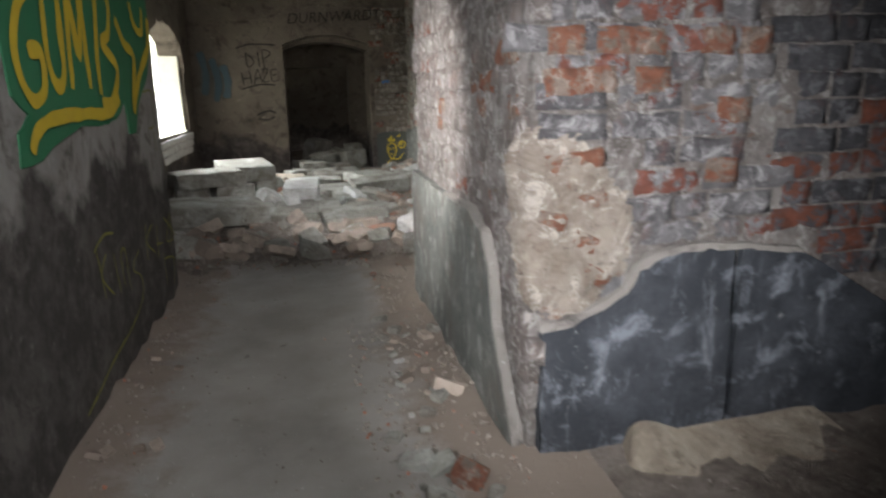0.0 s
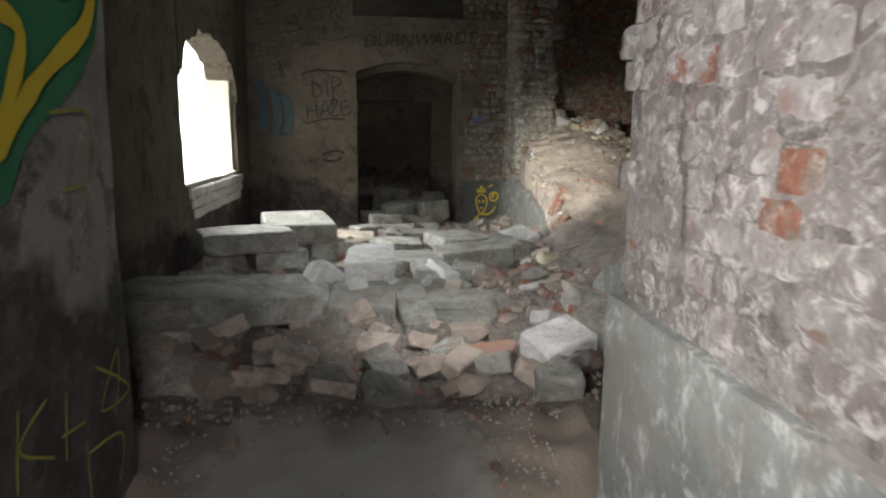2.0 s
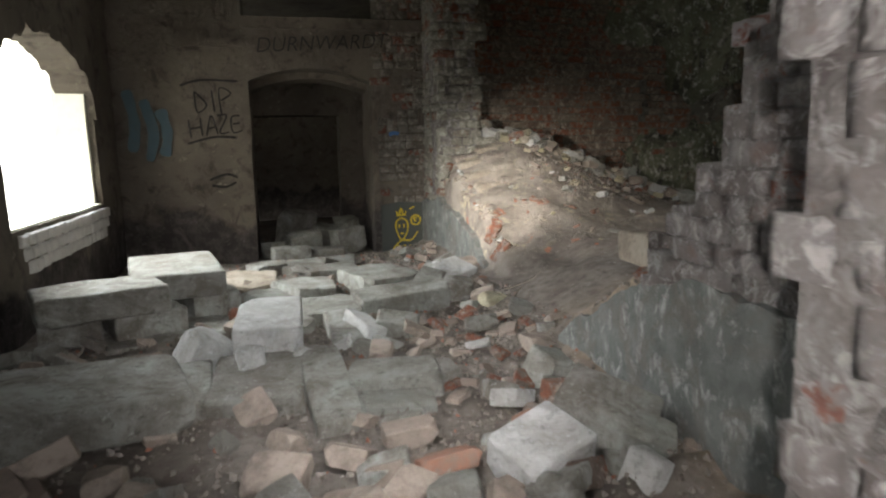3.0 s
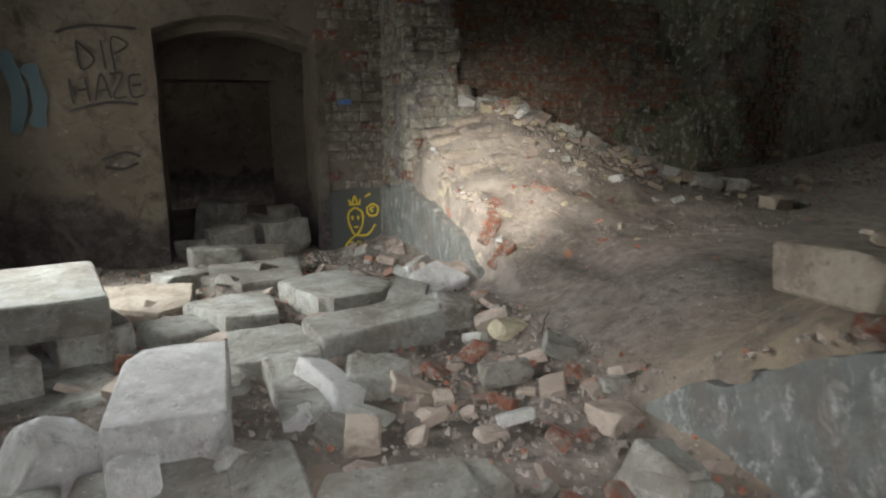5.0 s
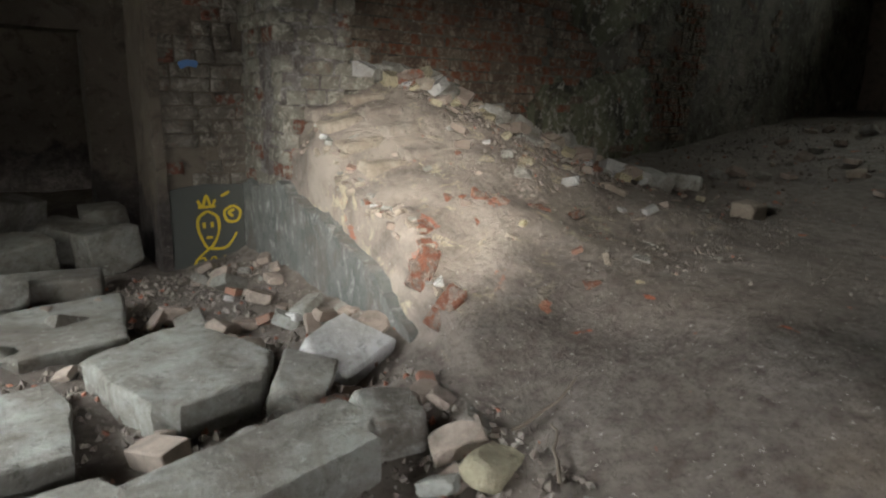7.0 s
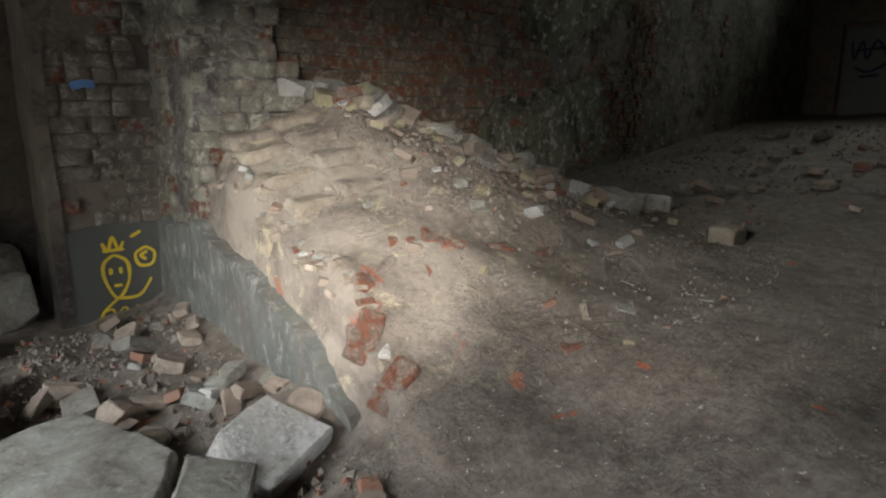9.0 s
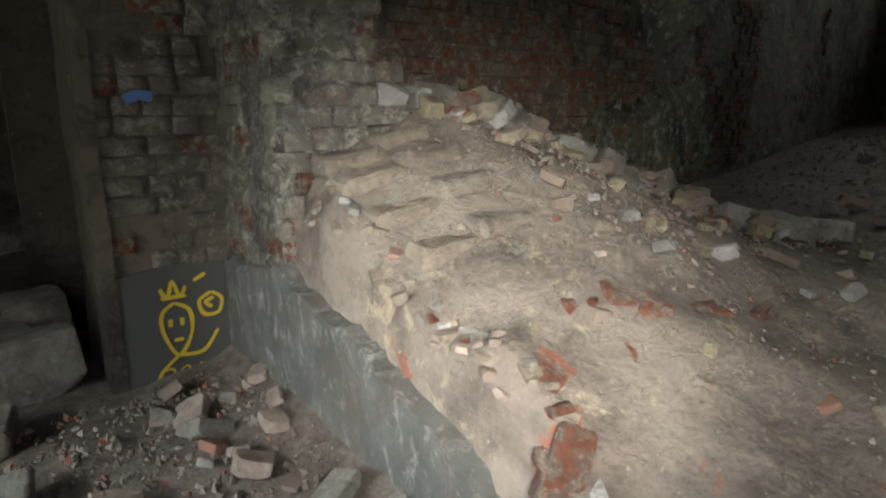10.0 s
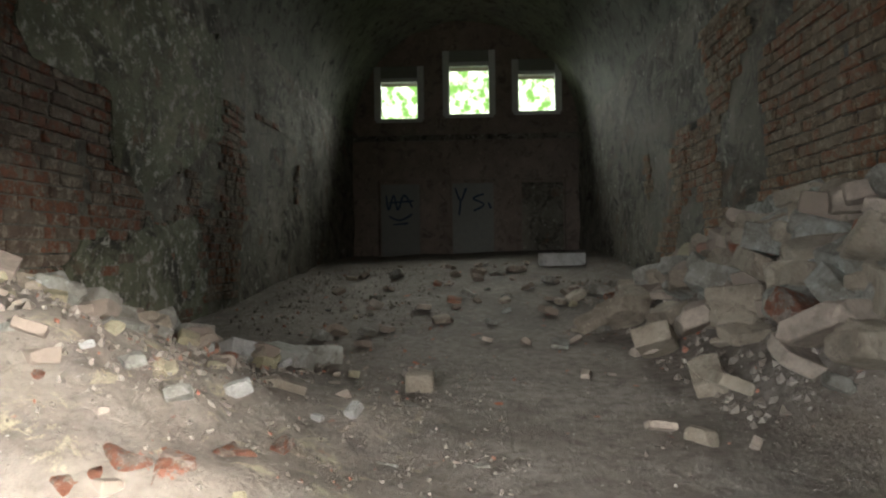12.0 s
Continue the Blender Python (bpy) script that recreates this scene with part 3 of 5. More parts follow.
wall_entrance_right = structure("wall_entrance_right", rough_boxes((1.7, 4.0, 2.16, 2.9, -0.15, TOP), amount=0.006), MORTAR, "soot-dark brick wall beside the entrance", True)
structure("wall_entrance_side", rough_boxes((3.4, 3.9, -4, 2.16, -0.15, TOP), step=0.3), PLASTER_LEFT, "plain plaster wall closing the entrance room")
structure("wall_entrance_back", rough_boxes((-1.3, 3.9, -4.4, -4, -0.15, TOP), step=0.3), PLASTER_LEFT, "plain plaster wall behind the entrance")
part("dado_panel", plate([(2.2, -0.1), (2.24, 0.1), (2.36, 0.25), (2.46, 0.42), (2.52, 0.62), (2.62, 0.735), (2.8, 0.785), (3.3, 0.79), (4.2, 0.81), (4.2, -0.1)], on_x(0.765), 0.02, 0.01), DADO, wall_corridor_right, "smooth grey-green painted dado with a chipped pale edge")
part("dado_edge", plate([(2.17, -0.1), (2.215, 0.11), (2.335, 0.262), (2.435, 0.43), (2.497, 0.63), (2.607, 0.752), (2.795, 0.803), (3.3, 0.805), (3.3, 0.785), (2.8, 0.78), (2.625, 0.728), (2.523, 0.612), (2.463, 0.415), (2.363, 0.243), (2.245, 0.09), (2.205, -0.1)], on_x(0.768), 0.021, 0.02, 0.03), EDGE, wall_corridor_right, "broken pale plaster edge")
part("dark_dado_panel", plate([(0.82, -0.1), (0.83, 0.49), (0.93, 0.515), (1.02, 0.542), (1.13, 0.614), (1.18, 0.682), (1.33, 0.731), (1.53, 0.73), (1.55, -0.1)], on_y(2.145), 0.02, 0.012), DARK_DADO, wall_corridor_right, "dark blue-grey painted plaster dado")
part("dark_dado_panel", plate([(1.56, -0.1), (1.56, 0.72), (1.81, 0.69), (2.02, 0.575), (2.27, 0.43), (3.3, 0.36), (3.3, -0.1)], on_y(2.145), 0.018, 0.012), DARK_DADO, wall_entrance_right, "dark blue-grey painted plaster dado")
part("dado_edge", plate([(0.82, 0.485), (0.93, 0.51), (1.02, 0.537), (1.13, 0.609), (1.18, 0.677), (1.33, 0.726), (1.53, 0.725), (1.8, 0.685), (1.8, 0.703), (1.53, 0.747), (1.32, 0.748), (1.165, 0.698), (1.115, 0.632), (1.01, 0.56), (0.82, 0.51)], on_y(2.145), 0.024, 0.02, 0.03), EDGE, wall_corridor_right, "broken pale plaster edge")


def bare_patch():
    """The hollow at the pier's corner where plaster and brick faces have come away."""
    bm = bmesh.new()
    n = 44
    grid = []
    for j in range(n + 1):
        row = []
        for i in range(n + 1):
            a, b = i / n * 2 - 1, j / n * 2 - 1
            q = max(abs(a), abs(b))
            r = math.hypot(a, b) or 1
            a, b = a * q / r, b * q / r
            s, z = 0.30 * a + 0.04 * b * b + 0.06 * a * b, 0.825 + 0.33 * b - 0.08 * a
            edge = math.hypot(a, b)
            d = 0.004 * smoothstep(1.0, 0.55, edge) + 0.024 * noise.noise(Vector((s * 6, z * 6, 2))) + 0.036 * abs(noise.noise(Vector((s * 13, z * 13, 2)))) + 0.022 * noise.noise(Vector((s * 40, z * 40, 2))) - 0.025 * smoothstep(0.8, 1.0, edge)
            # wraps round the corner: s < 0 on the passage side
            s += 0.06
            if s < 0:
                p = Vector((0.778 - d, 2.15 - s, z))
            else:
                p = Vector((0.795 + s, 2.145 - d, z))
            if abs(s) < 0.12:
                k = 1 - abs(s) / 0.12
                p += Vector((0.012, 0.012, 0)) * k
            row.append(bm.verts.new(p))
        grid.append(row)
    for j in range(n):
        for i in range(n):
            bm.faces.new((grid[j][i], grid[j][i + 1], grid[j + 1][i + 1], grid[j + 1][i]))
    return part("bare_patch", bm, RAW_PLASTER, wall_corridor_right, "raw sandy plaster where the surface broke away", True)


bare_patch()
for x, z, w, turn in ((0.86, 0.86, 0.12, 12), (1.0, 0.92, 0.12, -14), (1.02, 0.66, 0.12, 30), (0.93, 1.05, 0.24, -6), (0.98, 0.78, 0.12, 24)):
    ob = new("brick", random.Random(int(x * 900)).choice(RED_SET[w]))
    ob.matrix_world = Matrix.Translation((x, 2.132, z)) @ Euler((radians(8), radians(turn), radians(-6))).to_matrix().to_4x4() @ Matrix.Diagonal((0.8, 1, 0.7, 1))
    ob.parent = wall_corridor_right


def above_dado(y):
    return 0.81 if y > 2.65 else 0.78 - (2.65 - y) * 1.7


def in_patch(s, z):
    return ((s - 0.06) / 0.31) ** 2 + ((z - 0.82) / 0.34) ** 2 < 1


# left wall graffiti
left_face = lambda a, b, d: uneven(Vector((-0.79, a, b)), 0.012) + Vector((d, 0, 0))
part("graffiti_backing", plate([(2.35, 2.3), (2.46, 1.62), (2.48, 1.45), (2.5, 1.29), (2.6, 1.22), (2.5, 1.17), (2.5, 1.06), (2.68, 1.06), (2.85, 1.13), (3.1, 1.17), (3.3, 1.16), (3.5, 1.16), (3.68, 1.19), (3.84, 1.27), (3.88, 1.1), (4.0, 1.1), (4.12, 1.22), (4.4, 1.37), (4.6, 1.52), (4.66, 1.7), (4.66, 2.3)], left_face, 0.006, 0.014), GREEN, wall_corridor_left, "dark green spray-painted outline")
LETTERS = [
    [(2.84, 1.68), (2.68, 1.6), (2.57, 1.46), (2.57, 1.34), (2.66, 1.27), (2.77, 1.31), (2.78, 1.43), (2.67, 1.43)],
    [(2.87, 1.64), (2.84, 1.42), (2.91, 1.32), (3.0, 1.38), (3.03, 1.66)],
    [(3.07, 1.31), (3.14, 1.68), (3.21, 1.44), (3.31, 1.74), (3.29, 1.31)],
    [(3.42, 1.29), (3.54, 1.78), (3.74, 1.72), (3.68, 1.58), (3.55, 1.52), (3.74, 1.42), (3.6, 1.27), (3.42, 1.25)],
    [(3.84, 1.66), (3.96, 1.55), (4.14, 1.48), (3.96, 1.2)],
    [(3.96, 1.2), (4.2, 1.38), (4.5, 1.56), (4.6, 1.74)],
    [(4.2, 1.78), (4.27, 1.66), (4.4, 1.64), (4.48, 1.78)],
    [(2.57, 1.1), (2.64, 1.17), (2.85, 1.21), (3.2, 1.21), (3.5, 1.21), (3.7, 1.28)],
    [(1.5, 1.62), (1.75, 1.7), (2.0, 1.68)],
]
strokes("graffiti_letters", LETTERS, 0.062, left_face, YELLOW, wall_corridor_left, "fat ochre-yellow graffiti letters", 0.014)
TAGS = [
    [(3.08, 0.66), (3.12, 0.44)], [(3.2, 0.62), (3.1, 0.54), (3.24, 0.42)], [(3.3, 0.6), (3.33, 0.4)], [(3.42, 0.4), (3.42, 0.56), (3.5, 0.56), (3.52, 0.36)],
    [(3.78, 0.5), (3.62, 0.44), (3.76, 0.36), (3.72, 0.26), (3.5, 0.2), (3.15, 0.17), (2.7, 0.1)], [(3.34, 0.68), (3.2, 0.7), (3.04, 0.66)],
    [(3.98, 0.6), (3.94, 0.4)], [(4.1, 0.58), (3.97, 0.5), (4.12, 0.4)], [(4.2, 0.56), (4.18, 0.36)], [(4.16, 0.44), (4.3, 0.42)],
    [(4.3, 0.36), (4.29, 0.16)], [(4.3, 0.32), (4.55, 0.26), (4.5, 0.1)], [(4.38, 0.56), (4.62, 0.4), (4.4, 0.41), (4.55, 0.56), (4.5, 0.34)],
    [(4.24, 1.3), (4.48, 1.3), (4.44, 1.12), (4.28, 1.1)], [(4.4, 1.1), (4.42, 0.96)],
]
strokes("graffiti_tag", TAGS, 0.012, left_face, TAG_YELLOW, wall_corridor_left, "thin yellow scrawled tag")

# ---- room with the window ----
wall_window = structure("wall_window", rough_boxes((-1.82, -1.5, 4.2, 8.1, -0.15, TOP), (-1.82, -1.5, 10.4, 11.9, -0.15, TOP), (-1.82, -1.5, 8.1, 10.4, -0.15, 0.8), (-1.82, -1.5, 8.1, 10.4, 2.2, TOP), step=0.12, amount=0.018), PLASTER, "dim brown plaster wall around a bright broken window opening", True)
part("reveal", rough_boxes((-1.84, -1.56, 10.34, 10.41, 0.8, 2.2), (-1.84, -1.56, 8.09, 8.14, 0.8, 2.2), (-1.84, -1.52, 8.1, 10.4, 0.76, 0.815), step=0.1, amount=0.01), PALE_REVEAL, wall_window, "window reveal, near-white to read as sunlit")
lay(wall_window, Vector((-1.5, 10.4, 0)), -Y, -X, 2.2, 0.5, 0.8, brick_set(WHITE_BRICK, 5), lambda u, z: True, 5, 60, 0.03)
# broken head of the opening
for outline in ([(8.08, 2.26), (8.08, 1.7), (8.14, 1.78), (8.2, 1.76), (8.24, 1.95), (8.38, 2.05), (8.6, 2.1), (8.8, 2.17), (9.1, 2.17), (9.1, 2.26)], [(9.1, 2.26), (9.3, 2.16), (9.6, 2.15), (9.9, 2.08), (10.2, 2.0), (10.34, 1.8), (10.42, 1.6), (10.42, 2.26)]):
    part("broken_head", plate(outline, on_x(-1.5, 1), 0.012, 0.05, 0.04, -0.3), PLASTER, wall_window, "ragged broken masonry over the window")
structure("wall_room_near", rough_boxes((-1.8, -1.36, 4.2, 4.68, -0.15, TOP)), PLASTER, "plaster return wall beside the passage")
DL, DR = -0.11, 1.25
wall_door = structure("wall_door", rough_boxes((-1.5, DL, DOOR_Y, 12.0, -0.15, 2.72), (DR, 2.6, DOOR_Y, 12.0, -0.15, 2.72), (-1.5, -0.14, DOOR_Y, 12.0, 2.72, TOP), (1.4, 2.6, DOOR_Y, 12.0, 2.72, TOP), (-0.14, 1.4, DOOR_Y, 12.0, 3.35, TOP), step=0.1, amount=0.016), PLASTER, "brown plaster wall with a deep doorway into darkness", True)


def door_head():
    """The flat brick arch over the doorway, bowed on its underside."""
    bm = bmesh.new()
    n = 16
    for y0, y1, rise in ((DOOR_Y + 0.0, DOOR_Y + 0.35, 0.0), (DOOR_Y + 0.35, 12.0, 0.08)):
        for i in range(n):
            a0, a1 = DL + (DR - DL) * i / n, DL + (DR - DL) * (i + 1) / n
            z0, z1 = [2.06 - rise + 0.14 * (1 - ((a - (DL + DR) / 2) / ((DR - DL) / 2)) ** 2) for a in (a0, a1)]
            f = [bm.verts.new(p) for p in ((a0, y0, z0), (a1, y0, z1), (a1, y0, 2.72), (a0, y0, 2.72))]
            b = [bm.verts.new(p) for p in ((a0, y1, z0), (a1, y1, z1), (a1, y1, 2.72), (a0, y1, 2.72))]
            bm.faces.new(f)
            bm.faces.new(b[::-1])
            bm.faces.new((f[1], f[0], b[0], b[1]))
            bm.faces.new((f[3], f[2], b[2], b[3]))
    bmesh.ops.remove_doubles(bm, verts=bm.verts, dist=0.0005)
    for v in bm.verts:
        v.co = uneven(v.co, 0.012)
    return part("door_head", bm, PLASTER, wall_door, "cracked plastered lintel arch")


door_head()
part("ledge", rough_boxes((-0.86, -0.15, DOOR_Y - 0.05, DOOR_Y + 0.02, 2.42, 2.5), (-0.15, 1.9, DOOR_Y - 0.07, DOOR_Y + 0.02, 2.62, 2.74), step=0.08, amount=0.02), PLASTER, wall_door, "crumbling plaster ledge over the doorway")
part("door_jamb", rough_boxes((DR - 0.0, DR + 0.07, DOOR_Y - 0.03, DOOR_Y + 0.03, 0.0, 1.75), step=0.08, amount=0.012), PLASTER, wall_door, "worn plaster edge of the doorway")
lay(wall_door, Vector((DR + 0.06, DOOR_Y, 0)), X, Y, 0.56, 0.64, 3.6, GRIM_SET, lambda u, z: noise.noise(Vector((u * 3, z * 3, 8))) > -0.42, 11, 130, 0.016)
lay(wall_door, Vector((-0.8, DOOR_Y, 0)), X, Y, 0.6, 2.1, 2.4, GRIM_SET, lambda u, z: noise.noise(Vector((u * 3, z * 3, 18))) > 0.2, 12, 20, 0.018)
part("dado_panel", plate([(DR + 0.04, -0.1), (DR + 0.05, 0.63), (1.55, 0.66), (1.83, 0.64), (1.83, -0.1)], on_y(DOOR_Y), 0.022, 0.01), DARK_GREY, wall_door, "dark grey painted dado with a yellow scrawl")
dy = lambda a, b, d: Vector((a, DOOR_Y - 0.024 - d, b))
DOODLE = [
    [(1.56, 0.47), (1.50, 0.42), (1.50, 0.32), (1.56, 0.2), (1.63, 0.3), (1.63, 0.42), (1.56, 0.47)], [(1.535, 0.39), (1.535, 0.35)], [(1.59, 0.39), (1.59, 0.35)], [(1.545, 0.28), (1.59, 0.28)],
    [(1.56, 0.2), (1.47, 0.12), (1.45, 0.04)], [(1.56, 0.2), (1.68, 0.2), (1.76, 0.3)], [(1.74, 0.5), (1.68, 0.46), (1.7, 0.39), (1.77, 0.39), (1.79, 0.46), (1.74, 0.5)], [(1.75, 0.47), (1.71, 0.45), (1.74, 0.42)],
    [(1.5, 0.5), (1.62, 0.5)], [(1.5, 0.55), (1.53, 0.5), (1.56, 0.58), (1.59, 0.5), (1.62, 0.55)], [(1.44, 0.0), (1.6, 0.01), (1.78, 0.02)], [(1.66, 0.57), (1.72, 0.6)],
]
strokes("graffiti_scrawl", DOODLE, 0.022, dy, YELLOW, wall_door, "bright yellow spray-painted scrawl", 0.004)
lettering("2015", 0.15, Matrix.Translation((1.46, DOOR_Y - 0.032, 0.04)) @ Matrix.Rotation(radians(90), 4, "X"), YELLOW, wall_door, "yellow painted number", 0.95)
lettering("DURNWARDT", 0.23, Matrix.Translation((-0.02, DOOR_Y - 0.03, 2.36)) @ Matrix.Rotation(radians(90), 4, "X") @ Matrix.Rotation(radians(3), 4, "Z"), BLACK, wall_door, "black scrawled letters", 0.98)
wy = lambda a, b, d: Vector((a, DOOR_Y - 0.022 - d, b))
strokes("graffiti_letters", [[(-0.68, 1.94), (-0.66, 1.72), (-0.56, 1.8), (-0.68, 1.94)], [(-0.5, 1.95), (-0.48, 1.72)], [(-0.41, 1.7), (-0.42, 1.97), (-0.3, 1.92), (-0.41, 1.84)], [(-0.76, 1.64), (-0.74, 1.44)], [(-0.64, 1.66), (-0.62, 1.46)], [(-0.76, 1.54), (-0.62, 1.56)], [(-0.58, 1.46), (-0.52, 1.68), (-0.46, 1.48)], [(-0.56, 1.54), (-0.47, 1.56)], [(-0.46, 1.68), (-0.36, 1.68), (-0.44, 1.5), (-0.34, 1.5)], [(-0.22, 1.68), (-0.31, 1.66), (-0.3, 1.5), (-0.2, 1.52)], [(-0.3, 1.59), (-0.22, 1.6)]], 0.022, wy, BLACK, wall_door, "black scrawled letters reading DIP HAZE", 0.004)
strokes("graffiti_lines", [[(-0.82, 2.0), (-0.6, 2.06), (-0.22, 2.05)], [(-0.78, 1.38), (-0.5, 1.45), (-0.26, 1.44)], [(-0.58, 0.98), (-0.4, 1.04), (-0.28, 1.0)], [(-0.56, 0.92), (-0.42, 0.9), (-0.3, 0.95)]], 0.03, wy, BLACK, wall_door, "black scrawled underlines", 0.004)
strokes("graffiti_smear", [[(-1.36, 1.95), (-1.3, 1.6), (-1.34, 1.3)], [(-1.2, 1.85), (-1.12, 1.5), (-1.18, 1.2)], [(-1.04, 1.75), (-0.98, 1.5), (-1.02, 1.25)]], 0.13, wy, BLUE, wall_door, "faded blue sprayed smears", 0.004)
strokes("paint_spot", [[(1.44, 1.45), (1.5, 1.47), (1.56, 1.46)]], 0.06, wy, BLUE_SPOT, wall_door, "small blue paint spot", 0.012)
structure("wall_behind_door", rough_boxes((-1.6, -0.35, 12.6, 13.0, -0.15, 3), (1.0, 2.6, 12.6, 13.0, -0.15, 3), (-0.35, 1.0, 12.6, 13.0, 1.75, 3), (-1.8, -1.6, 12.0, 17, -0.15, 3), (2.6, 2.8, 12.0, 17, -0.15, 3), (-1.8, 2.8, 17, 17.2, -0.15, 3), (-1.8, 2.8, 12.0, 17.2, 3.36, 3.5), step=0.25), PLASTER, "unlit walls of the room behind the doorway")

# ---- dividing wall ----
ruin = bmesh.new()
rr = random.Random(4)
STEPS = [(2.9, 5.33, TOP), (5.33, 5.43, 1.62), (5.43, 5.52, 1.42), (5.52, 5.66, 1.22), (5.66, 5.8, 1.05), (5.8, 5.98, 0.84), (5.98, 6.4, 0.5), (6.4, 6.6, 0.3), (6.6, 6.78, 0.15)]
for y0, y1, z1 in STEPS:
    grid_box(ruin, 1.68, 2.42, y0, y1, -0.15, z1, 0.12)
for v in ruin.verts:
    v.co = uneven(v.co, 0.02)
wall_divide_near = structure("wall_divide_near", ruin, MORTAR, "broken brick dividing wall stepping down to a stump")
part("dado_panel", plate([(4.5, -0.1), (4.5, 0.78), (5.2, 0.77), (5.66, 0.76), (5.95, 0.7), (6.15, 0.62), (6.35, 0.47), (6.6, 0.37), (6.82, 0.25), (6.86, 0.05), (6.5, -0.1)], on_x(1.66), 0.02, 0.03), DADO, wall_divide_near, "grey-green painted dado with crumbled top")


def ruin_top(y):
    return next((z for a, b, z in STEPS if a <= y < b), 0)


lay(wall_divide_near, Vector((1.66, 6.75, 0)), -Y, X, 2.5, 0.1, 3.0, LIME_SET, lambda u, z: z < ruin_top(6.75 - u) - 0.02 and 6.75 - u < 5.95 and z > 0.84 - max(0, (6.75 - u) - 5.2) * 0.3, 21, 230, 0.014)
for y0, y1, z1 in STEPS[1:6]:
    for k in range(5):
        if rr.random() < 0.8:
            ob = new("brick", rr.choice(LIME_SET[0.24]))
            ob.matrix_world = Matrix.Translation((1.74 + k * 0.135, (y0 + y1) / 2 + rr.uniform(-0.03, 0.03), z1 + 0.035)) @ Matrix.Rotation(radians(90) + rr.uniform(-0.3, 0.3), 4, "Z")
            ob.parent = wall_divide_near
stub = rough_boxes((1.87, 2.27, 10.38, DOOR_Y + 0.1, -0.15, TOP), step=0.1, amount=0.02)
wall_divide_far = structure("wall_divide_far", stub, MORTAR, "broken brick pillar end of the dividing wall")
lay(wall_divide_far, Vector((1.86, 10.38, 0)), X, Y, 0.66, 0.85, 3.6, STUB_SET, lambda u, z: u < 0.44 + 0.12 * noise.noise(Vector((0, z * 3.5, 3))) + (0.2 if z < 1.35 else 0.1 if z < 1.62 else 0) and noise.noise(Vector((u * 2.2, z * 2.2, 5))) > -0.45, 31, 130, 0.016)
lay(wall_divide_far, Vector((1.87, DOOR_Y, 0)), -Y, X, 0.8, 0.68, 3.6, STUB_SET, lambda u, z: noise.noise(Vector((u * 3, z * 3, 5))) > -0.35, 32, 120, 0.016)
part("dado_panel", plate([(DOOR_Y, -0.1), (DOOR_Y, 0.66), (10.4, 0.72), (9.95, 0.66), (9.6, 0.62), (9.3, 0.52), (9.05, 0.43), (8.8, 0.3), (8.62, 0.16), (8.56, -0.1)], on_x(1.855), 0.035, 0.045, 0.035, -0.06), DADO, wall_divide_far, "grey-green painted dado panel on the wall stump")


def course_remains():
    """Worn brick courses of the fallen wall, showing through the heap."""
    rng = random.Random(8)
    kinds = [block_mesh("course_brick", (0.25, 0.15, 0.08), rng, m, 4, 0.018, 3) for m in (LIME_DARK, LEDGE, LEDGE, LEDGE, RAW_STONE, RAW_STONE)]
    for y, x0, x1 in ((10.22, 1.98, 2.5), (10.04, 2.0, 2.55), (9.84, 2.02, 2.5), (9.62, 2.04, 2.4)):
        x = x0 + 0.1
        while x < x1:
            ob = new("course_brick", rng.choice(kinds))
            ob.matrix_world = pose(x, y + rng.uniform(-0.012, 0.012), ground_z(x, y - 0.05) - 0.004 + rng.uniform(-0.006, 0.006), rng.uniform(-2, 3), rng.uniform(-8, -3), rng.uniform(-4, 4))
            ob.parent = wall_divide_far
            x += 0.252
    for x, y in ((1.93, 8.82), (1.97, 8.7), (2.36, 9.05), (2.3, 9.12), (2.62, 9.55), (2.75, 9.0), (2.45, 8.75)):
        ob = new("brick", rng.choice(RED_SET[0.12]))
        ob.matrix_world = Matrix.Translation((x, y, ground_z(x, y) - 0.005)) @ Euler((rng.uniform(-1.3, -0.9), rng.uniform(-0.2, 0.2), rng.uniform(-0.5, 0.5))).to_matrix().to_4x4()
        ob.parent = wall_divide_far


course_remains()


# ---- hall ----
def hall_box(bm, u0, u1, v0, v1, z0, z1):
    q = [hall(u0, v0), hall(u1, v0), hall(u1, v1), hall(u0, v1)]
    vs = [bm.verts.new((p.x, p.y, z)) for z in (z0, z1) for p in q]
    for f in ((0, 1, 2, 3), (7, 6, 5, 4), (4, 5, 1, 0), (5, 6, 2, 1), (6, 7, 3, 2), (7, 4, 0, 3)):
        bm.faces.new([vs[i] for i in f])
    return bm


def hall_face(u0, u1, v, z0, z1, out, step=0.15):
    """An uneven long wall of the hall, with a back."""
    bm = bmesh.new()
    nu, nz = int((u1 - u0) / step), int((z1 - z0) / step)
    for depth in (0.0, 0.55):
        rows = []
        for j in range(nz + 1):
            row = []
            for i in range(nu + 1):
                u, z = u0 + (u1 - u0) * i / nu, z0 + (z1 - z0) * j / nz
                p = hall(u, v, z)
                d = 0.05 * noise.noise(p * 0.8) + 0.03 * noise.noise(p * 3.1) + 0.015 * noise.noise(p * 9.0)
                row.append(bm.verts.new(hall(u, v - out * depth + (out * d if depth == 0 else 0), z)))
            rows.append(row)
        for j in range(nz):
            for i in range(nu):
                bm.faces.new((rows[j][i], rows[j][i + 1], rows[j + 1][i + 1], rows[j + 1][i]))
    return bm


wall_hall_a = structure("wall_hall_long_a", hall_face(-0.1, HALL_LONG + 0.8, 0.0, 0.2, SPRING + 0.06, 1), PLASTER_HALL, "damp mossy hall wall with patches of bare brick", True)
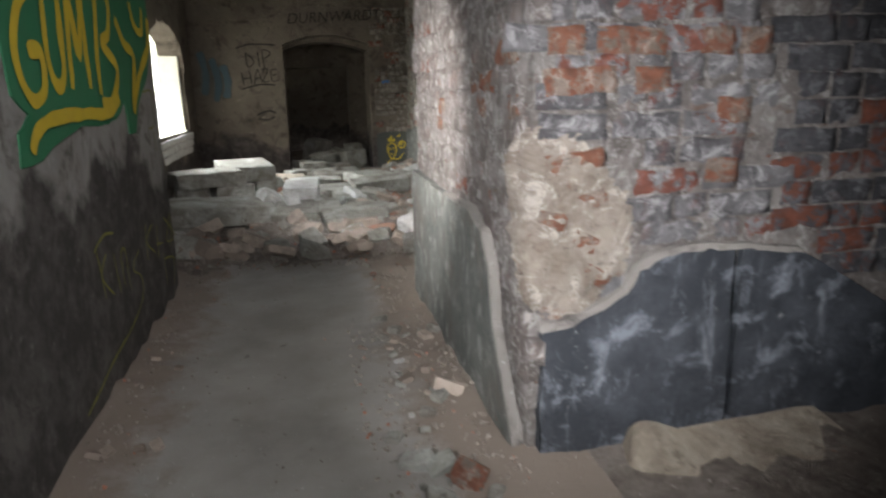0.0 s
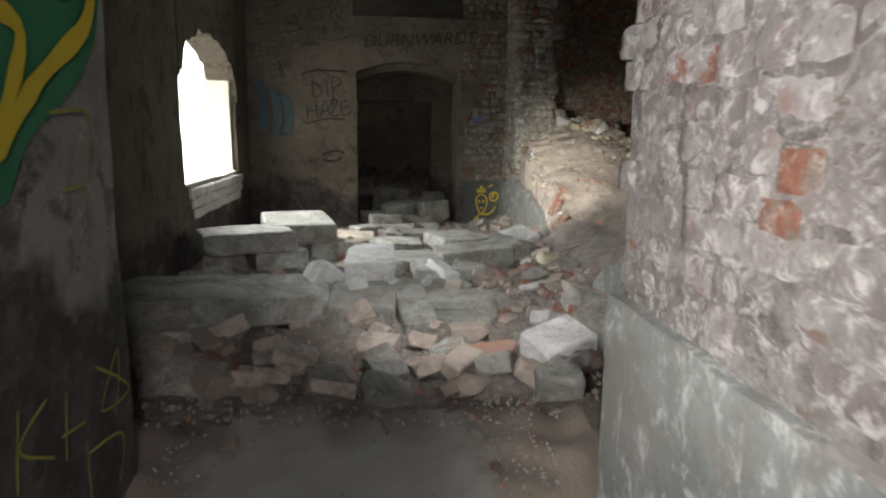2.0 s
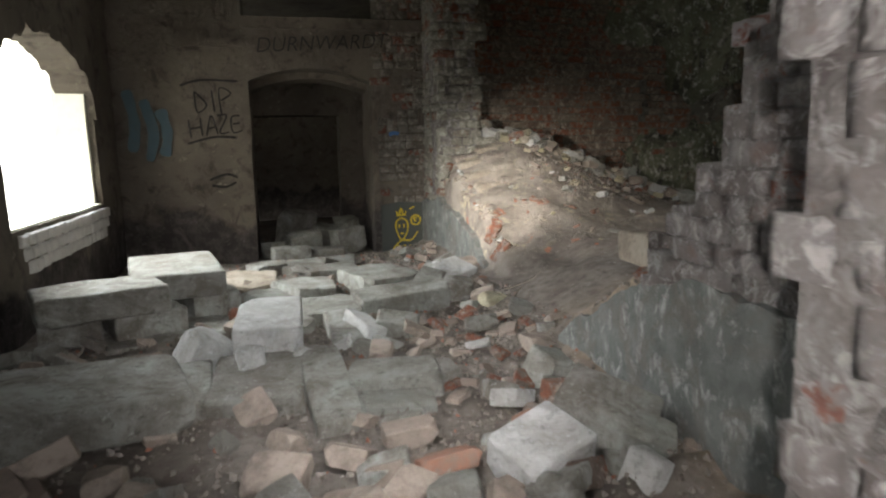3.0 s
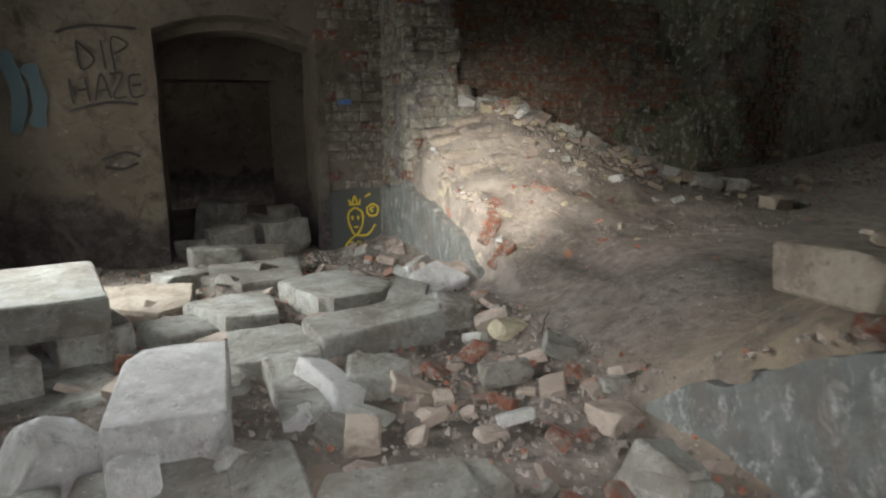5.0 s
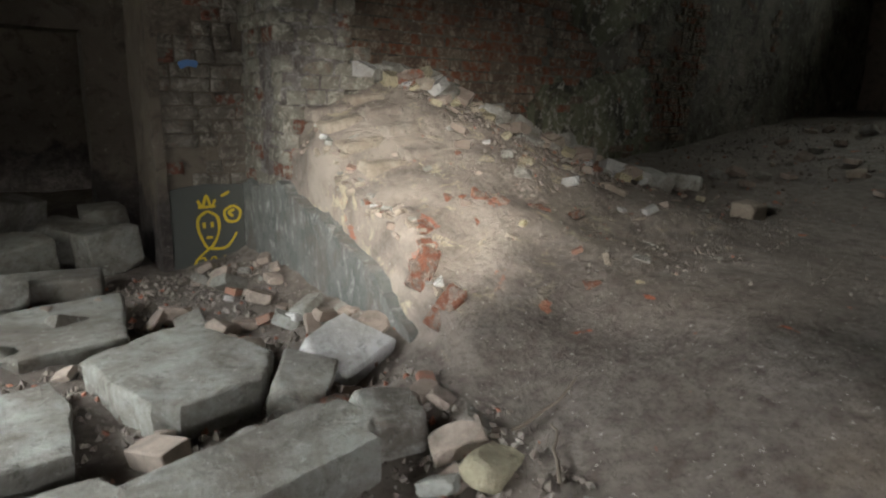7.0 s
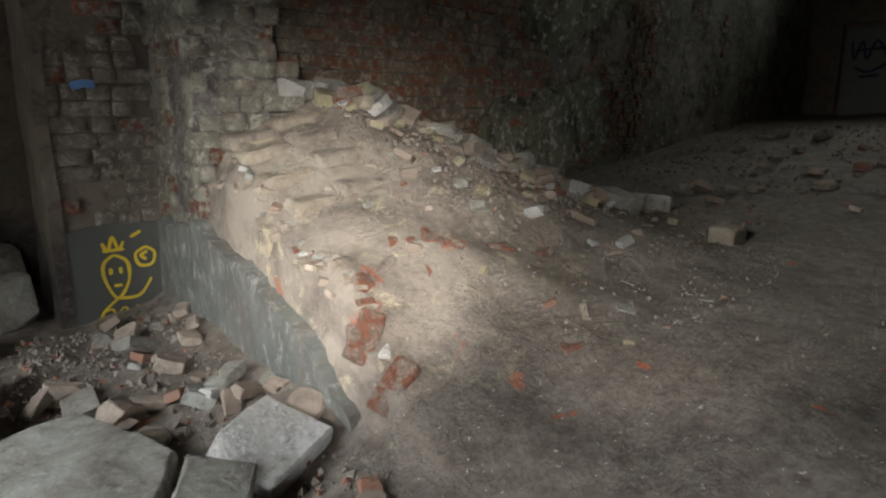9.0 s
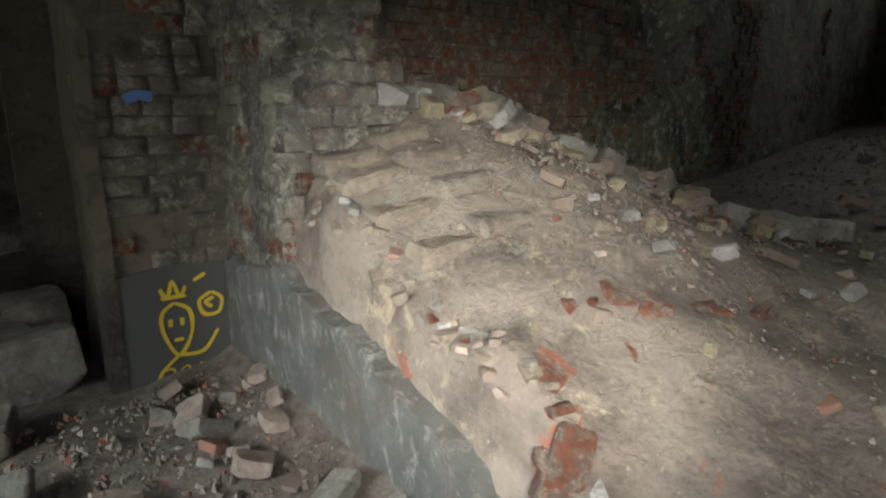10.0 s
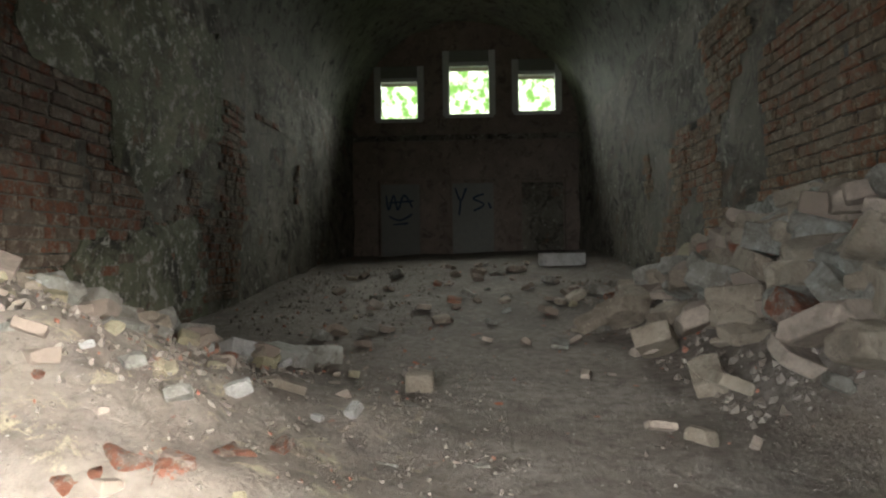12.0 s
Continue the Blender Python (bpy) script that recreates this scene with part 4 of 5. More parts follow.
wall_hall_b = structure("wall_hall_long_b", hall_face(-1.1, HALL_LONG + 0.8, HALL_WIDE, 0.2, SPRING + 0.06, -1), PLASTER_HALL, "damp brown hall wall with fallen plaster", True)


def hall_bricks(name, wall, v, out, zones, seed, label, material):
    """Bare brick showing through the plaster, bricks joined into one part."""
    rng = random.Random(seed)
    verts, faces = [], []
    for r in range(int(3.5 / COURSE)):
        z = 0.45 + r * COURSE
        u = rng.uniform(-0.1, 0.1)
        while u < 10:
            w = 0.24 if rng.random() < 0.55 else 0.115
            c = u + w / 2
            n = noise.noise(Vector((c * 1.1, z * 1.1, seed)))
            if any(u0 < c < u1 and z0 < z < z1 and n > lim for u0, u1, z0, z1, lim in zones):
                b = hall(c, v, z)
                d = 0.05 * noise.noise(b * 0.8) + 0.03 * noise.noise(b * 3.1) + rng.uniform(0.008, 0.028)
                k = len(verts)
                for dd, s in ((-0.05, 1.0), (d, 1.0), (d + 0.006, 0.86)):
                    for a, e in ((-1, -1), (1, -1), (1, 1), (-1, 1)):
                        p = hall(c + a * w / 2 * s + rng.uniform(-0.004, 0.004), v + out * dd, z + e * 0.039 * s + rng.uniform(-0.003, 0.003))
                        verts.append(tuple(p))
                for o in (0, 4):
                    for i in range(4):
                        faces.append((k + o + i, k + o + (i + 1) % 4, k + o + 4 + (i + 1) % 4, k + o + 4 + i))
                faces.append((k + 8, k + 9, k + 10, k + 11))
            u += w + 0.013
    me = bpy.data.meshes.new(name)
    me.from_pydata(verts, [], faces)
    me.materials.append(material)
    ob = new(name, me)
    ob.parent = wall
    return tagged(ob, label, kind="stuff")


hall_bricks("bare_brickwork", wall_hall_a, 0.0, 1, ((0.0, 2.65, 0.5, 4.0, -0.6), (2.65, 4.6, 0.5, 3.6, 0.1), (4.5, 6.0, 0.8, 3.1, -0.3), (6.0, 8.5, 0.6, 3.2, 0.4)), 41, "dark red bricks where plaster has fallen", HALL_BRICK)
hall_bricks("bare_brickwork", wall_hall_b, HALL_WIDE, -1, ((0.0, 3.0, 0.5, 4.0, -0.8), (3.0, 5.2, 0.6, 3.6, -0.05), (5.2, 7.4, 0.6, 3.0, 0.2)), 42, "orange-red bricks lightened as if lit, where plaster has fallen", LIT_WARM_BRICK)


A_FACE = lambda a, b, d: hall(a, d + 0.05 * noise.noise(hall(a, 0, b) * 0.8) + 0.03 * noise.noise(hall(a, 0, b) * 3.1), b)
part("plaster_layer", plate([(2.05, 3.7), (2.20, 3.1), (1.95, 2.75), (2.35, 2.5), (2.75, 2.7), (3.15, 2.35), (3.05, 2.0), (3.55, 1.9), (3.85, 2.2), (4.35, 2.1), (4.60, 2.4), (5.25, 2.6), (5.20, 3.0), (5.35, 3.7)], A_FACE, 0.035, 0.12, 0.06), MOSS_PLASTER, wall_hall_a, "mossy plaster layer with a broken edge")
part("plaster_layer", plate([(2.45, 0.5), (2.55, 0.9), (2.35, 1.2), (2.75, 1.5), (3.15, 1.35), (3.55, 1.6), (4.15, 1.5), (4.65, 1.75), (4.80, 1.3), (4.75, 0.5)], A_FACE, 0.035, 0.12, 0.06), MOSS_PLASTER, wall_hall_a, "mossy plaster layer with a broken edge")


def build_vault():
    bm = bmesh.new()
    rows = []
    for i in range(91):
        u = -2.0 + (HALL_LONG + 2.6) * i / 90
        rows.append([])
        for j in range(41):
            a = math.pi * j / 40
            p = hall(u, HALL_WIDE / 2 - math.cos(a), SPRING + math.sin(a))
            q = hall(u, HALL_WIDE / 2 - RADIUS * math.cos(a), SPRING + RADIUS * math.sin(a))
            d = RADIUS + 0.03 - math.sin(a) ** 0.5 * (0.05 + 0.1 * abs(noise.noise(q * 0.7)) + 0.05 * abs(noise.noise(q * 3)))
            rows[-1].append(bm.verts.new(hall(u, HALL_WIDE / 2 - d * math.cos(a), SPRING + d * math.sin(a))))
    for i in range(90):
        for j in range(40):
            bm.faces.new((rows[i][j], rows[i][j + 1], rows[i + 1][j + 1], rows[i + 1][j]))
    return structure("ceiling_vault", bm, VAULT, "green-stained rendered barrel vault of the hall", True)


build_vault()
end = bmesh.new()
WINDOWS = ((0.62, 1.62, 4.36, 5.32), (2.24, 3.3, 4.44, 5.66), (3.86, 4.84, 4.48, 5.42))
NICHES = ((0.6, 1.6, 0.9, 2.95), (2.3, 3.36, 0.9, 2.95), (3.95, 5.0, 0.9, 2.95))
U0, U1 = HALL_LONG, HALL_LONG + 0.7
cols = [(-0.3, NICHES[0][0]), (NICHES[0][1], NICHES[1][0]), (NICHES[1][1], NICHES[2][0]), (NICHES[2][1], 5.6)]
for v0, v1 in cols:
    hall_box(end, U0, U1, v0, v1, 0, 2.95)
for v0, v1, z0, z1 in NICHES:
    hall_box(end, U0 + 0.22, U1, v0, v1, 0, 2.95)
hall_box(end, U0, U1, -0.3, 5.6, 2.95, 4.36)
edges = [-0.3] + [k for w in WINDOWS for k in w[:2]] + [5.6]
for v0, v1 in zip(edges[::2], edges[1::2]):
    hall_box(end, U0, U1, v0, v1, 4.36, 7.3)
for v0, v1, z0, z1 in WINDOWS:
    hall_box(end, U0, U1, v0, v1, z1, 7.3)
    hall_box(end, U0, U1, v0, v1, 4.36, z0)
wall_hall_end = structure("wall_hall_end", end, END_PLASTER, "dim end wall of the hall with three high windows")
part("ledge", hall_box(bmesh.new(), U0 - 0.08, U0 + 0.01, -0.1, 5.4, 3.86, 3.98), PLASTER_HALL, wall_hall_end, "plain string course")
for k, (v0, v1, z0, z1) in enumerate(NICHES):
    part("niche_panel", hall_box(bmesh.new(), U0 + 0.17, U0 + 0.225, v0 + 0.04, v1 - 0.04, 0.9, 2.86), NICHE_PALE if k < 2 else PLASTER_HALL, wall_hall_end, "pale blocked-up niche with scrawls" if k < 2 else "dark blocked-up niche")
hall_place = lambda a, b, d: hall(U0 + 0.168 - d, a + 0.14, b)
strokes("graffiti_scrawl", [[(0.62, 2.6), (0.68, 2.25), (0.8, 2.6), (0.9, 2.25), (1.05, 2.6), (1.25, 2.3)], [(0.68, 2.1), (0.95, 2.0), (1.25, 2.15)], [(0.78, 1.9), (1.15, 1.93)], [(0.68, 2.42), (1.28, 2.46)]], 0.06, hall_place, INK, wall_hall_end, "blue-black scrawl")
strokes("graffiti_scrawl", [[(2.27, 2.75), (2.4, 2.45), (2.53, 2.75)], [(2.4, 2.45), (2.36, 2.1)], [(2.95, 2.6), (2.7, 2.5), (2.95, 2.35), (2.7, 2.2)], [(3.05, 2.4), (3.12, 2.25)]], 0.06, hall_place, INK, wall_hall_end, "blue-black scrawl")
for k, (v0, v1, z0, z1) in enumerate(WINDOWS):
    w = tagged(new("window_%d" % (k + 1)), "window without glass, edged with pale strips for its lit reveals", "window", kind="structure")
    # strips added around each opening in place of its daylit reveals
    for name, b in (("window_frame", (v0 - 0.09, v0 + 0.07, z0, z1 + 0.3)), ("window_frame", (v1 - 0.07, v1 + 0.09, z0, z1 + 0.3)), ("window_head", (v0 + 0.07, v1 - 0.07, z1 + 0.03, z1 + 0.3)), ("window_frame", (v0 + 0.07, v1 - 0.07, z1 - 0.07, z1 + 0.03)), ("window_sill", (v0 - 0.05, v1 + 0.05, z0 - 0.06, z0 + 0.03))):
        bm = hall_box(bmesh.new(), U0 - 0.03, U0 + 0.12, *b)
        bmesh.ops.bevel(bm, geom=bm.edges[:], offset=0.012, segments=1, affect="EDGES")
        part(name, bm, HEAD_BOARD if name == "window_head" else LIT_REVEAL, w, "grey board closing the window head" if name == "window_head" else "")
structure("wall_hall_gable", boxes((1.68, 2.3, 2.9, 12.0, TOP, 7.4)), PLASTER_HALL, "wall above the broken opening")
structure("ceiling_room", boxes((-2.1, 2.55, 4.3, 12.1, TOP, TOP + 0.2)), PLASTER, "dark plaster ceiling of the window room")
structure("ceiling_entrance", boxes((-1.3, 4.0, -4.4, 4.3, TOP, TOP + 0.2)), PLASTER, "dark plaster ceiling of the passage")
# outside: glowing sheets with the daylight put into their colour
structure("backdrop_foliage", hall_box(bmesh.new(), HALL_LONG + 5, HALL_LONG + 5.1, -4, 11, 2, 14), FOLIAGE, "glowing sheet coloured as sunlit foliage outside the hall windows")
structure("backdrop_yard", boxes((-6.1, -6.0, -2, 45, -2, 12)), BRIGHT, "glowing sheet for the daylight outside the window")


# ---- blocks and rubble ----
BR = random.Random(77)


def block(x, y, z, size, turn=0, tip=0, lean=0, material=None, label="pale dusty broken stone block in the rubble", name="stone_block", chips=4):
    ob = new(name, block_mesh(name, size, BR, material or STONE, chips + 2, 0.011, 4))
    ob.matrix_world = pose(x, y, z, tip, lean, turn)
    return tagged(ob, label, "stone block", "fallen blocks")


def slab(x, y, z, thick, outline, tip=0, lean=0, material=None, label="broad broken slab lying flat on rubble"):
    """A flat slab with an irregular broken outline, given as (x, y) around its middle, its rim chipped."""
    ring = []
    for (a0, b0), (a1, b1) in zip(outline, outline[1:] + outline[:1]):
        n = max(2, int(math.hypot(a1 - a0, b1 - b0) / 0.07))
        for i in range(n):
            a, b = a0 + (a1 - a0) * i / n, b0 + (b1 - b0) * i / n
            d = noise.noise_vector(Vector((a * 9 + x * 7, b * 9 + y * 5, 0))) * (0.018 if i else 0.004)
            ring.append((a + d.x, b + d.y))
    bm = bmesh.new()
    layers = []
    for h, k in ((-0.5, 0.97), (0.3, 1.0), (0.46, 0.985), (0.5, 0.955), (0.5, 0.6)):
        row = []
        for a, b in ring:
            q = noise.noise_vector(Vector((a * 14 + x * 3, b * 14 + y * 3, h * 4)))
            row.append(bm.verts.new((a * k + q.x * 0.007, b * k + q.y * 0.007, h * thick + q.z * (0.009 if h > 0.4 else 0.003))))
        layers.append(row)
    n = len(ring)
    for lo, hi in zip(layers, layers[1:]):
        for i in range(n):
            bm.faces.new((lo[i], lo[(i + 1) % n], hi[(i + 1) % n], hi[i]))
    f = [bm.faces.new(layers[-1]), bm.faces.new(layers[0][::-1])]
    bmesh.ops.triangulate(bm, faces=f)
    bmesh.ops.recalc_face_normals(bm, faces=bm.faces)
    ob = mesh_object("stone_slab", bm, material or STONE)
    ob.matrix_world = pose(x, y, z, tip, lean, 0)
    return tagged(ob, label, "stone slab", "fallen blocks")


SLAB = "large pale stone slab stacked under the window"
block(-1.0, 7.98, 0.37, (0.74, 0.52, 0.17), 22, 0, 0, label=SLAB)
block(-0.64, 8.66, 0.38, (0.62, 0.86, 0.18), 12, 2, 0, label=SLAB)
block(-1.18, 7.98, 0.2, (0.34, 0.42, 0.17), 15, label="grey stone block under a slab")
block(-0.78, 8.12, 0.2, (0.44, 0.5, 0.17), 24, label="grey stone block under a slab")
block(-0.42, 8.62, 0.2, (0.34, 0.6, 0.17), 20, label="grey stone block under a slab")
block(-0.62, 8.02, 0.06, (0.8, 0.55, 0.14), 22, label="dusty stone block at the foot of the stack")
block(-0.42, 8.55, 0.05, (0.5, 0.7, 0.14), 18, label="dusty stone block at the foot of the stack")
block(-0.86, 6.4, 0.25, (1.12, 0.6, 0.17), 16, 2, 3, label="long grey slab with a broken edge on the rubble", chips=4)
block(-1.15, 6.35, 0.12, (0.5, 0.5, 0.18), 8, label="dark stone block under the long slab")
block(-0.62, 6.62, 0.1, (0.42, 0.4, 0.2), 10, label="grey stone block beside the slab")
block(-0.36, 6.72, 0.1, (0.28, 0.52, 0.2), 4, 4, 0, label="grey stone block in the low row")
block(0.0, 6.74, 0.1, (0.44, 0.56, 0.2), -2, 5, 0, label="broad grey stone block in the low row", chips=3)
block(0.33, 6.62, 0.11, (0.22, 0.86, 0.16), 4, 6, 0, label="long narrow stone block lying on end")
block(0.66, 6.62, 0.12, (0.46, 0.3, 0.16), -6, 4, 0, label="pale stone block with a ledge")
block(0.62, 6.42, 0.08, (0.4, 0.2, 0.12), -8, 6, 0)
block(0.055, 7.37, 0.22, (0.37, 0.68, 0.27), -2, 2, 0, material=STONE_WHITE, label="large near-white square block on the rubble", chips=2)
block(-0.3, 7.16, 0.18, (0.24, 0.22, 0.26), 30, 20, 25, material=STONE_WHITE, label="wedge-shaped white stone fragment")
block(-0.06, 6.93, 0.14, (0.14, 0.2, 0.24), 10, 25, 10, material=STONE_WHITE, label="small white stone wedge standing up")
block(0.2, 6.95, 0.12, (0.1, 0.16, 0.22), -25, 15, 20, material=STONE_WHITE, label="small white stone splinter")
block(1.05, 5.66, 0.14, (0.33, 0.26, 0.2), 20, 14, -12, material=STONE_WHITE, label="bright white stone block on the brick rubble", chips=3)
block(1.4, 5.82, 0.19, (0.4, 0.3, 0.2), -38, 8, 18, label="tilted pale block leaning at the wall stump")
block(1.36, 5.46, 0.1, (0.1, 0.14, 0.2), 25, 10, 20, material=STONE_WHITE, label="small white stone splinter")
block(1.36, 6.12, 0.17, (0.24, 0.12, 0.12), 30, 0, 15, material=RED_BRICK, label="dusty red brick on the rubble")
block(0.95, 5.3, 0.09, (0.22, 0.16, 0.12), -5, 6, 0, label="pale brick-sized block at the rubble's edge")
block(-0.82, 5.45, 0.1, (0.36, 0.12, 0.22), -12, -25, 6, label="grey flat block leaning at the rubble's edge")
slab(0.98, 9.1, 0.16, 0.14, [(-0.36, 0.2), (-0.3, -0.1), (-0.2, -0.42), (-0.12, -0.46), (0.2, -0.36), (0.34, -0.06), (0.3, 0.1), (0.12, 0.5), (-0.08, 0.42)], -2, 2)
block(0.98, 8.16, 0.17, (0.68, 0.3, 0.2), 12, 6, -3, label="long pale stone block lying on rubble")
slab(0.44, 8.16, 0.13, 0.12, [(-0.2, -0.24), (0.22, -0.3), (0.24, 0.1), (0.16, 0.26), (-0.18, 0.28)], 0, -3, label="grey broken slab among blocks")
slab(0.5, 10.0, 0.12, 0.12, [(-0.55, 0.1), (-0.1, -0.42), (0.34, -0.36), (0.4, 0.38), (-0.1, 0.3)], 1, 0, label="flat slab before the doorway")
block(0.0, 9.95, 0.13, (0.32, 0.25, 0.16), 30)
slab(-0.2, 9.42, 0.12, 0.13, [(-0.3, -0.15), (0.1, -0.4), (0.28, -0.3), (0.3, 0.22), (-0.1, 0.36), (-0.32, 0.3)], 2, 0, RAW_STONE, "flat brownish slab in the rubble")
slab(0.36, 8.86, 0.15, 0.14, [(-0.32, 0.04), (-0.1, -0.38), (0.18, -0.34), (0.2, 0.1), (0.14, 0.36), (-0.1, 0.26)], -3, 3, label="broken slab overlapping its neighbours")
block(0.05, 8.6, 0.13, (0.4, 0.3, 0.14), 40, 8, 6)
block(1.57, 8.86, 0.2, (0.32, 0.3, 0.17), 25, 14, -10, material=STONE_WHITE, label="white broken stone by the painted panel", chips=4)
block(1.33, 8.72, 0.17, (0.22, 0.26, 0.16), -30, 18, 12)
block(1.38, 8.5, 0.15, (0.2, 0.1, 0.12), 50, 10, 20, material=RED_BRICK, label="orange brick fragment among stones")
block(0.5, 7.66, 0.11, (0.18, 0.6, 0.14), 3, 4, 0, label="narrow grey block lying in rubble")
block(0.85, 7.6, 0.13, (0.28, 0.24, 0.15), -14, 8, 10)
block(0.63, 7.58, 0.14, (0.14, 0.34, 0.15), 24, 10, 14, material=STONE_WHITE, label="pale wedge of stone lying on rubble")
block(1.6, 7.86, 0.2, (0.18, 0.13, 0.1), 20, 12, 8, material=STONE_YELLOW, label="yellowish mortar lump on the earth", chips=9)
block(1.25, 8.2, 0.2, (0.26, 0.22, 0.16), 30, 8, -8)
block(1.45, 8.25, 0.2, (0.22, 0.24, 0.16), -10, 6, 10)
block(0.25, 10.75, 0.14, (0.4, 0.26, 0.2), 10)
block(0.6, 10.9, 0.12, (0.5, 0.3, 0.14), -8)
for x, y, sx, sz, tn in ((0.4, 11.6, 0.4, 0.3, 20), (0.75, 11.9, 0.45, 0.32, -30), (0.95, 11.5, 0.36, 0.34, 15), (0.35, 12.2, 0.4, 0.5, 40), (1.0, 12.1, 0.3, 0.4, 5), (0.1, 11.5, 0.3, 0.2, -15)):
    block(x, y, sz / 2, (sx, 0.34, sz), tn, BR.uniform(-10, 10), BR.uniform(-10, 10), label="dusty block in the dark doorway")
block(1.9, 6.26, ground_z(1.9, 6.26) + 0.07, (0.42, 0.24, 0.15), 80, 4, 3, material=RAW_STONE, label="pale tan stone block on top of the wall stump")
block(2.05, 5.98, ground_z(2.05, 5.98) + 0.08, (0.26, 0.14, 0.15), 70, 10, 8, material=RED_BRICK, label="broken red brick on the wall stump")
block(1.42, 6.45, 0.16, (0.2, 0.18, 0.2), 20, 15, 20, label="pinkish stone against the wall stump")
for x, y, w, turn in ((1.93, 8.82, 0.24, 8), (1.95, 8.66, 0.26, -6), (2.02, 8.99, 0.14, 20), (2.45, 9.14, 0.2, 60), (2.5, 9.02, 0.12, 30), (3.1, 9.62, 0.18, -20), (2.3, 8.95, 0.1, 15), (2.75, 9.0, 0.12, 50)):
    dx, dy = ground_z(x + 0.08, y) - ground_z(x - 0.08, y), ground_z(x, y + 0.08) - ground_z(x, y - 0.08)
    block(x, y, ground_z(x, y) - 0.036, (w * 0.8, 0.1, 0.07), turn, math.degrees(math.atan2(dy, 0.16)), -math.degrees(math.atan2(dx, 0.16)), material=RED_BRICK, label="worn red brick bedded in the earth slope", name="bedded_brick", chips=5)
block(4.45, 8.9, ground_z(4.45, 8.9) + 0.05, (0.24, 0.15, 0.13), 12, 4, 3, material=RAW_STONE, label="tan stone lying alone on the hall floor")
block(4.71, 6.79, ground_z(4.71, 6.79) + 0.14, (0.07, 0.2, 0.08), 20, 5, 8, material=STONE_WHITE, label="small bright white stone on the rubble heap")
block(4.72, 9.62, ground_z(4.72, 9.62) + 0.05, (0.22, 0.26, 0.12), 35, 6, 12, label="grey broken stone at the foot of the heap")
hp = hall(8.5, 4.25)
block(hp.x, hp.y, ground_z(hp.x, hp.y) + 0.09, (0.72, 0.26, 0.2), math.degrees(HALL) - 90, 0, 0, material=STONE_WHITE, label="long white block lying on the hall floor")
block(1.6, 1.98, -0.02, (0.7, 0.32, 0.15), 4, 12, 0, material=RAW_STONE, label="sandy lump of fallen plaster by the wall", chips=9)
block(1.25, 2.0, 0.0, (0.3, 0.2, 0.2), -20, 15, 20, material=RAW_STONE, label="sandy lump of fallen plaster by the wall", chips=9)

SR = random.Random(5)
SHAPES = {}
for key, m in (("rubble", RUBBLE), ("pale", STONE), ("yellow", STONE_YELLOW), ("white", STONE_WHITE), ("brick", RED_BRICK), ("tan", RAW_STONE)):
    SHAPES[key] = [block_mesh("rubble_stone", (SR.uniform(0.8, 1.2), SR.uniform(0.6, 1.0), SR.uniform(0.4, 0.75)), SR, m, 9, 0.03, 1) for _ in range(12)]
LABELS = {"rubble": "dusty brown stone lying in rubble", "pale": "pale grey broken piece of stone", "yellow": "yellow-stained lump of old mortar", "white": "white broken fragment of stone", "brick": "dusty broken piece of red brick", "tan": "tan broken stone in the heap"}
KINDS = {"fragments bedded in the slope": "bedded_fragment", "rubble in the window room": "rubble_stone", "stones on the crest of the heap": "mortar_lump", "stones on the hall floor": "loose_stone", "stones of the heap by the hall wall": "fallen_stone", "crumbs along the passage walls": "plaster_crumb"}


def stone(x, y, s, key, group, lift=0.25):
    ob = new(KINDS[group], SR.choice(SHAPES[key]))
    ob.matrix_world = Matrix.Translation((x, y, ground_z(x, y) + lift * s)) @ Euler((SR.uniform(-0.5, 0.5), SR.uniform(-0.5, 0.5), SR.uniform(0, 6.3))).to_matrix().to_4x4() @ Matrix.Diagonal((s, s, s * 0.75, 1))
    return tagged(ob, LABELS[key], "rubble", group)


def pick(*w):
    return SR.choices(("rubble", "pale", "yellow", "white", "brick", "tan")[:len(w)], w)[0]


# front edge of the rubble and the bed between the blocks
for k in range(80):
    x = SR.uniform(-1.35, 1.55)
    stone(x, 5.25 + 0.2 * abs(x) + abs(SR.gauss(0, 0.4)), SR.uniform(0.09, 0.24), pick(7, 3, 0, 0.2, 0.5), "rubble in the window room")
for k in range(140):
    stone(SR.uniform(-1.35, 1.7), SR.uniform(6.0, 10.9), SR.uniform(0.06, 0.18), pick(7, 4, 0, 0.3, 0.6), "rubble in the window room")
for k in range(75):
    stone(SR.uniform(0.8, 1.75), SR.uniform(5.5, 8.6), SR.uniform(0.04, 0.13), pick(7, 2, 0.2, 0.1, 2), "rubble in the window room", 0.1)
for k in range(30):
    stone(SR.uniform(1.35, 1.8), SR.uniform(8.6, 11.0), SR.uniform(0.06, 0.16), pick(6, 2, 0, 0.3, 1), "rubble in the window room")
# crest of the heap
for k in range(120):
    t = SR.random()
    u, v = 0.05 + 1.75 * t, 0.3 + 1.1 * t * t + SR.gauss(0, 0.12)
    p = heap(u, max(0.1, v))
    stone(p.x, p.y, SR.uniform(0.07, 0.24), pick(3, 3.5, 2.6, 1.0, 0.5, 3), "stones on the crest of the heap")
for k in range(22):
    p = heap(SR.uniform(0.0, 1.4), SR.gauss(1.35, 0.25))
    stone(p.x, p.y, SR.uniform(0.04, 0.12), pick(3, 3, 2, 0.6, 0.6, 3), "stones on the crest of the heap")
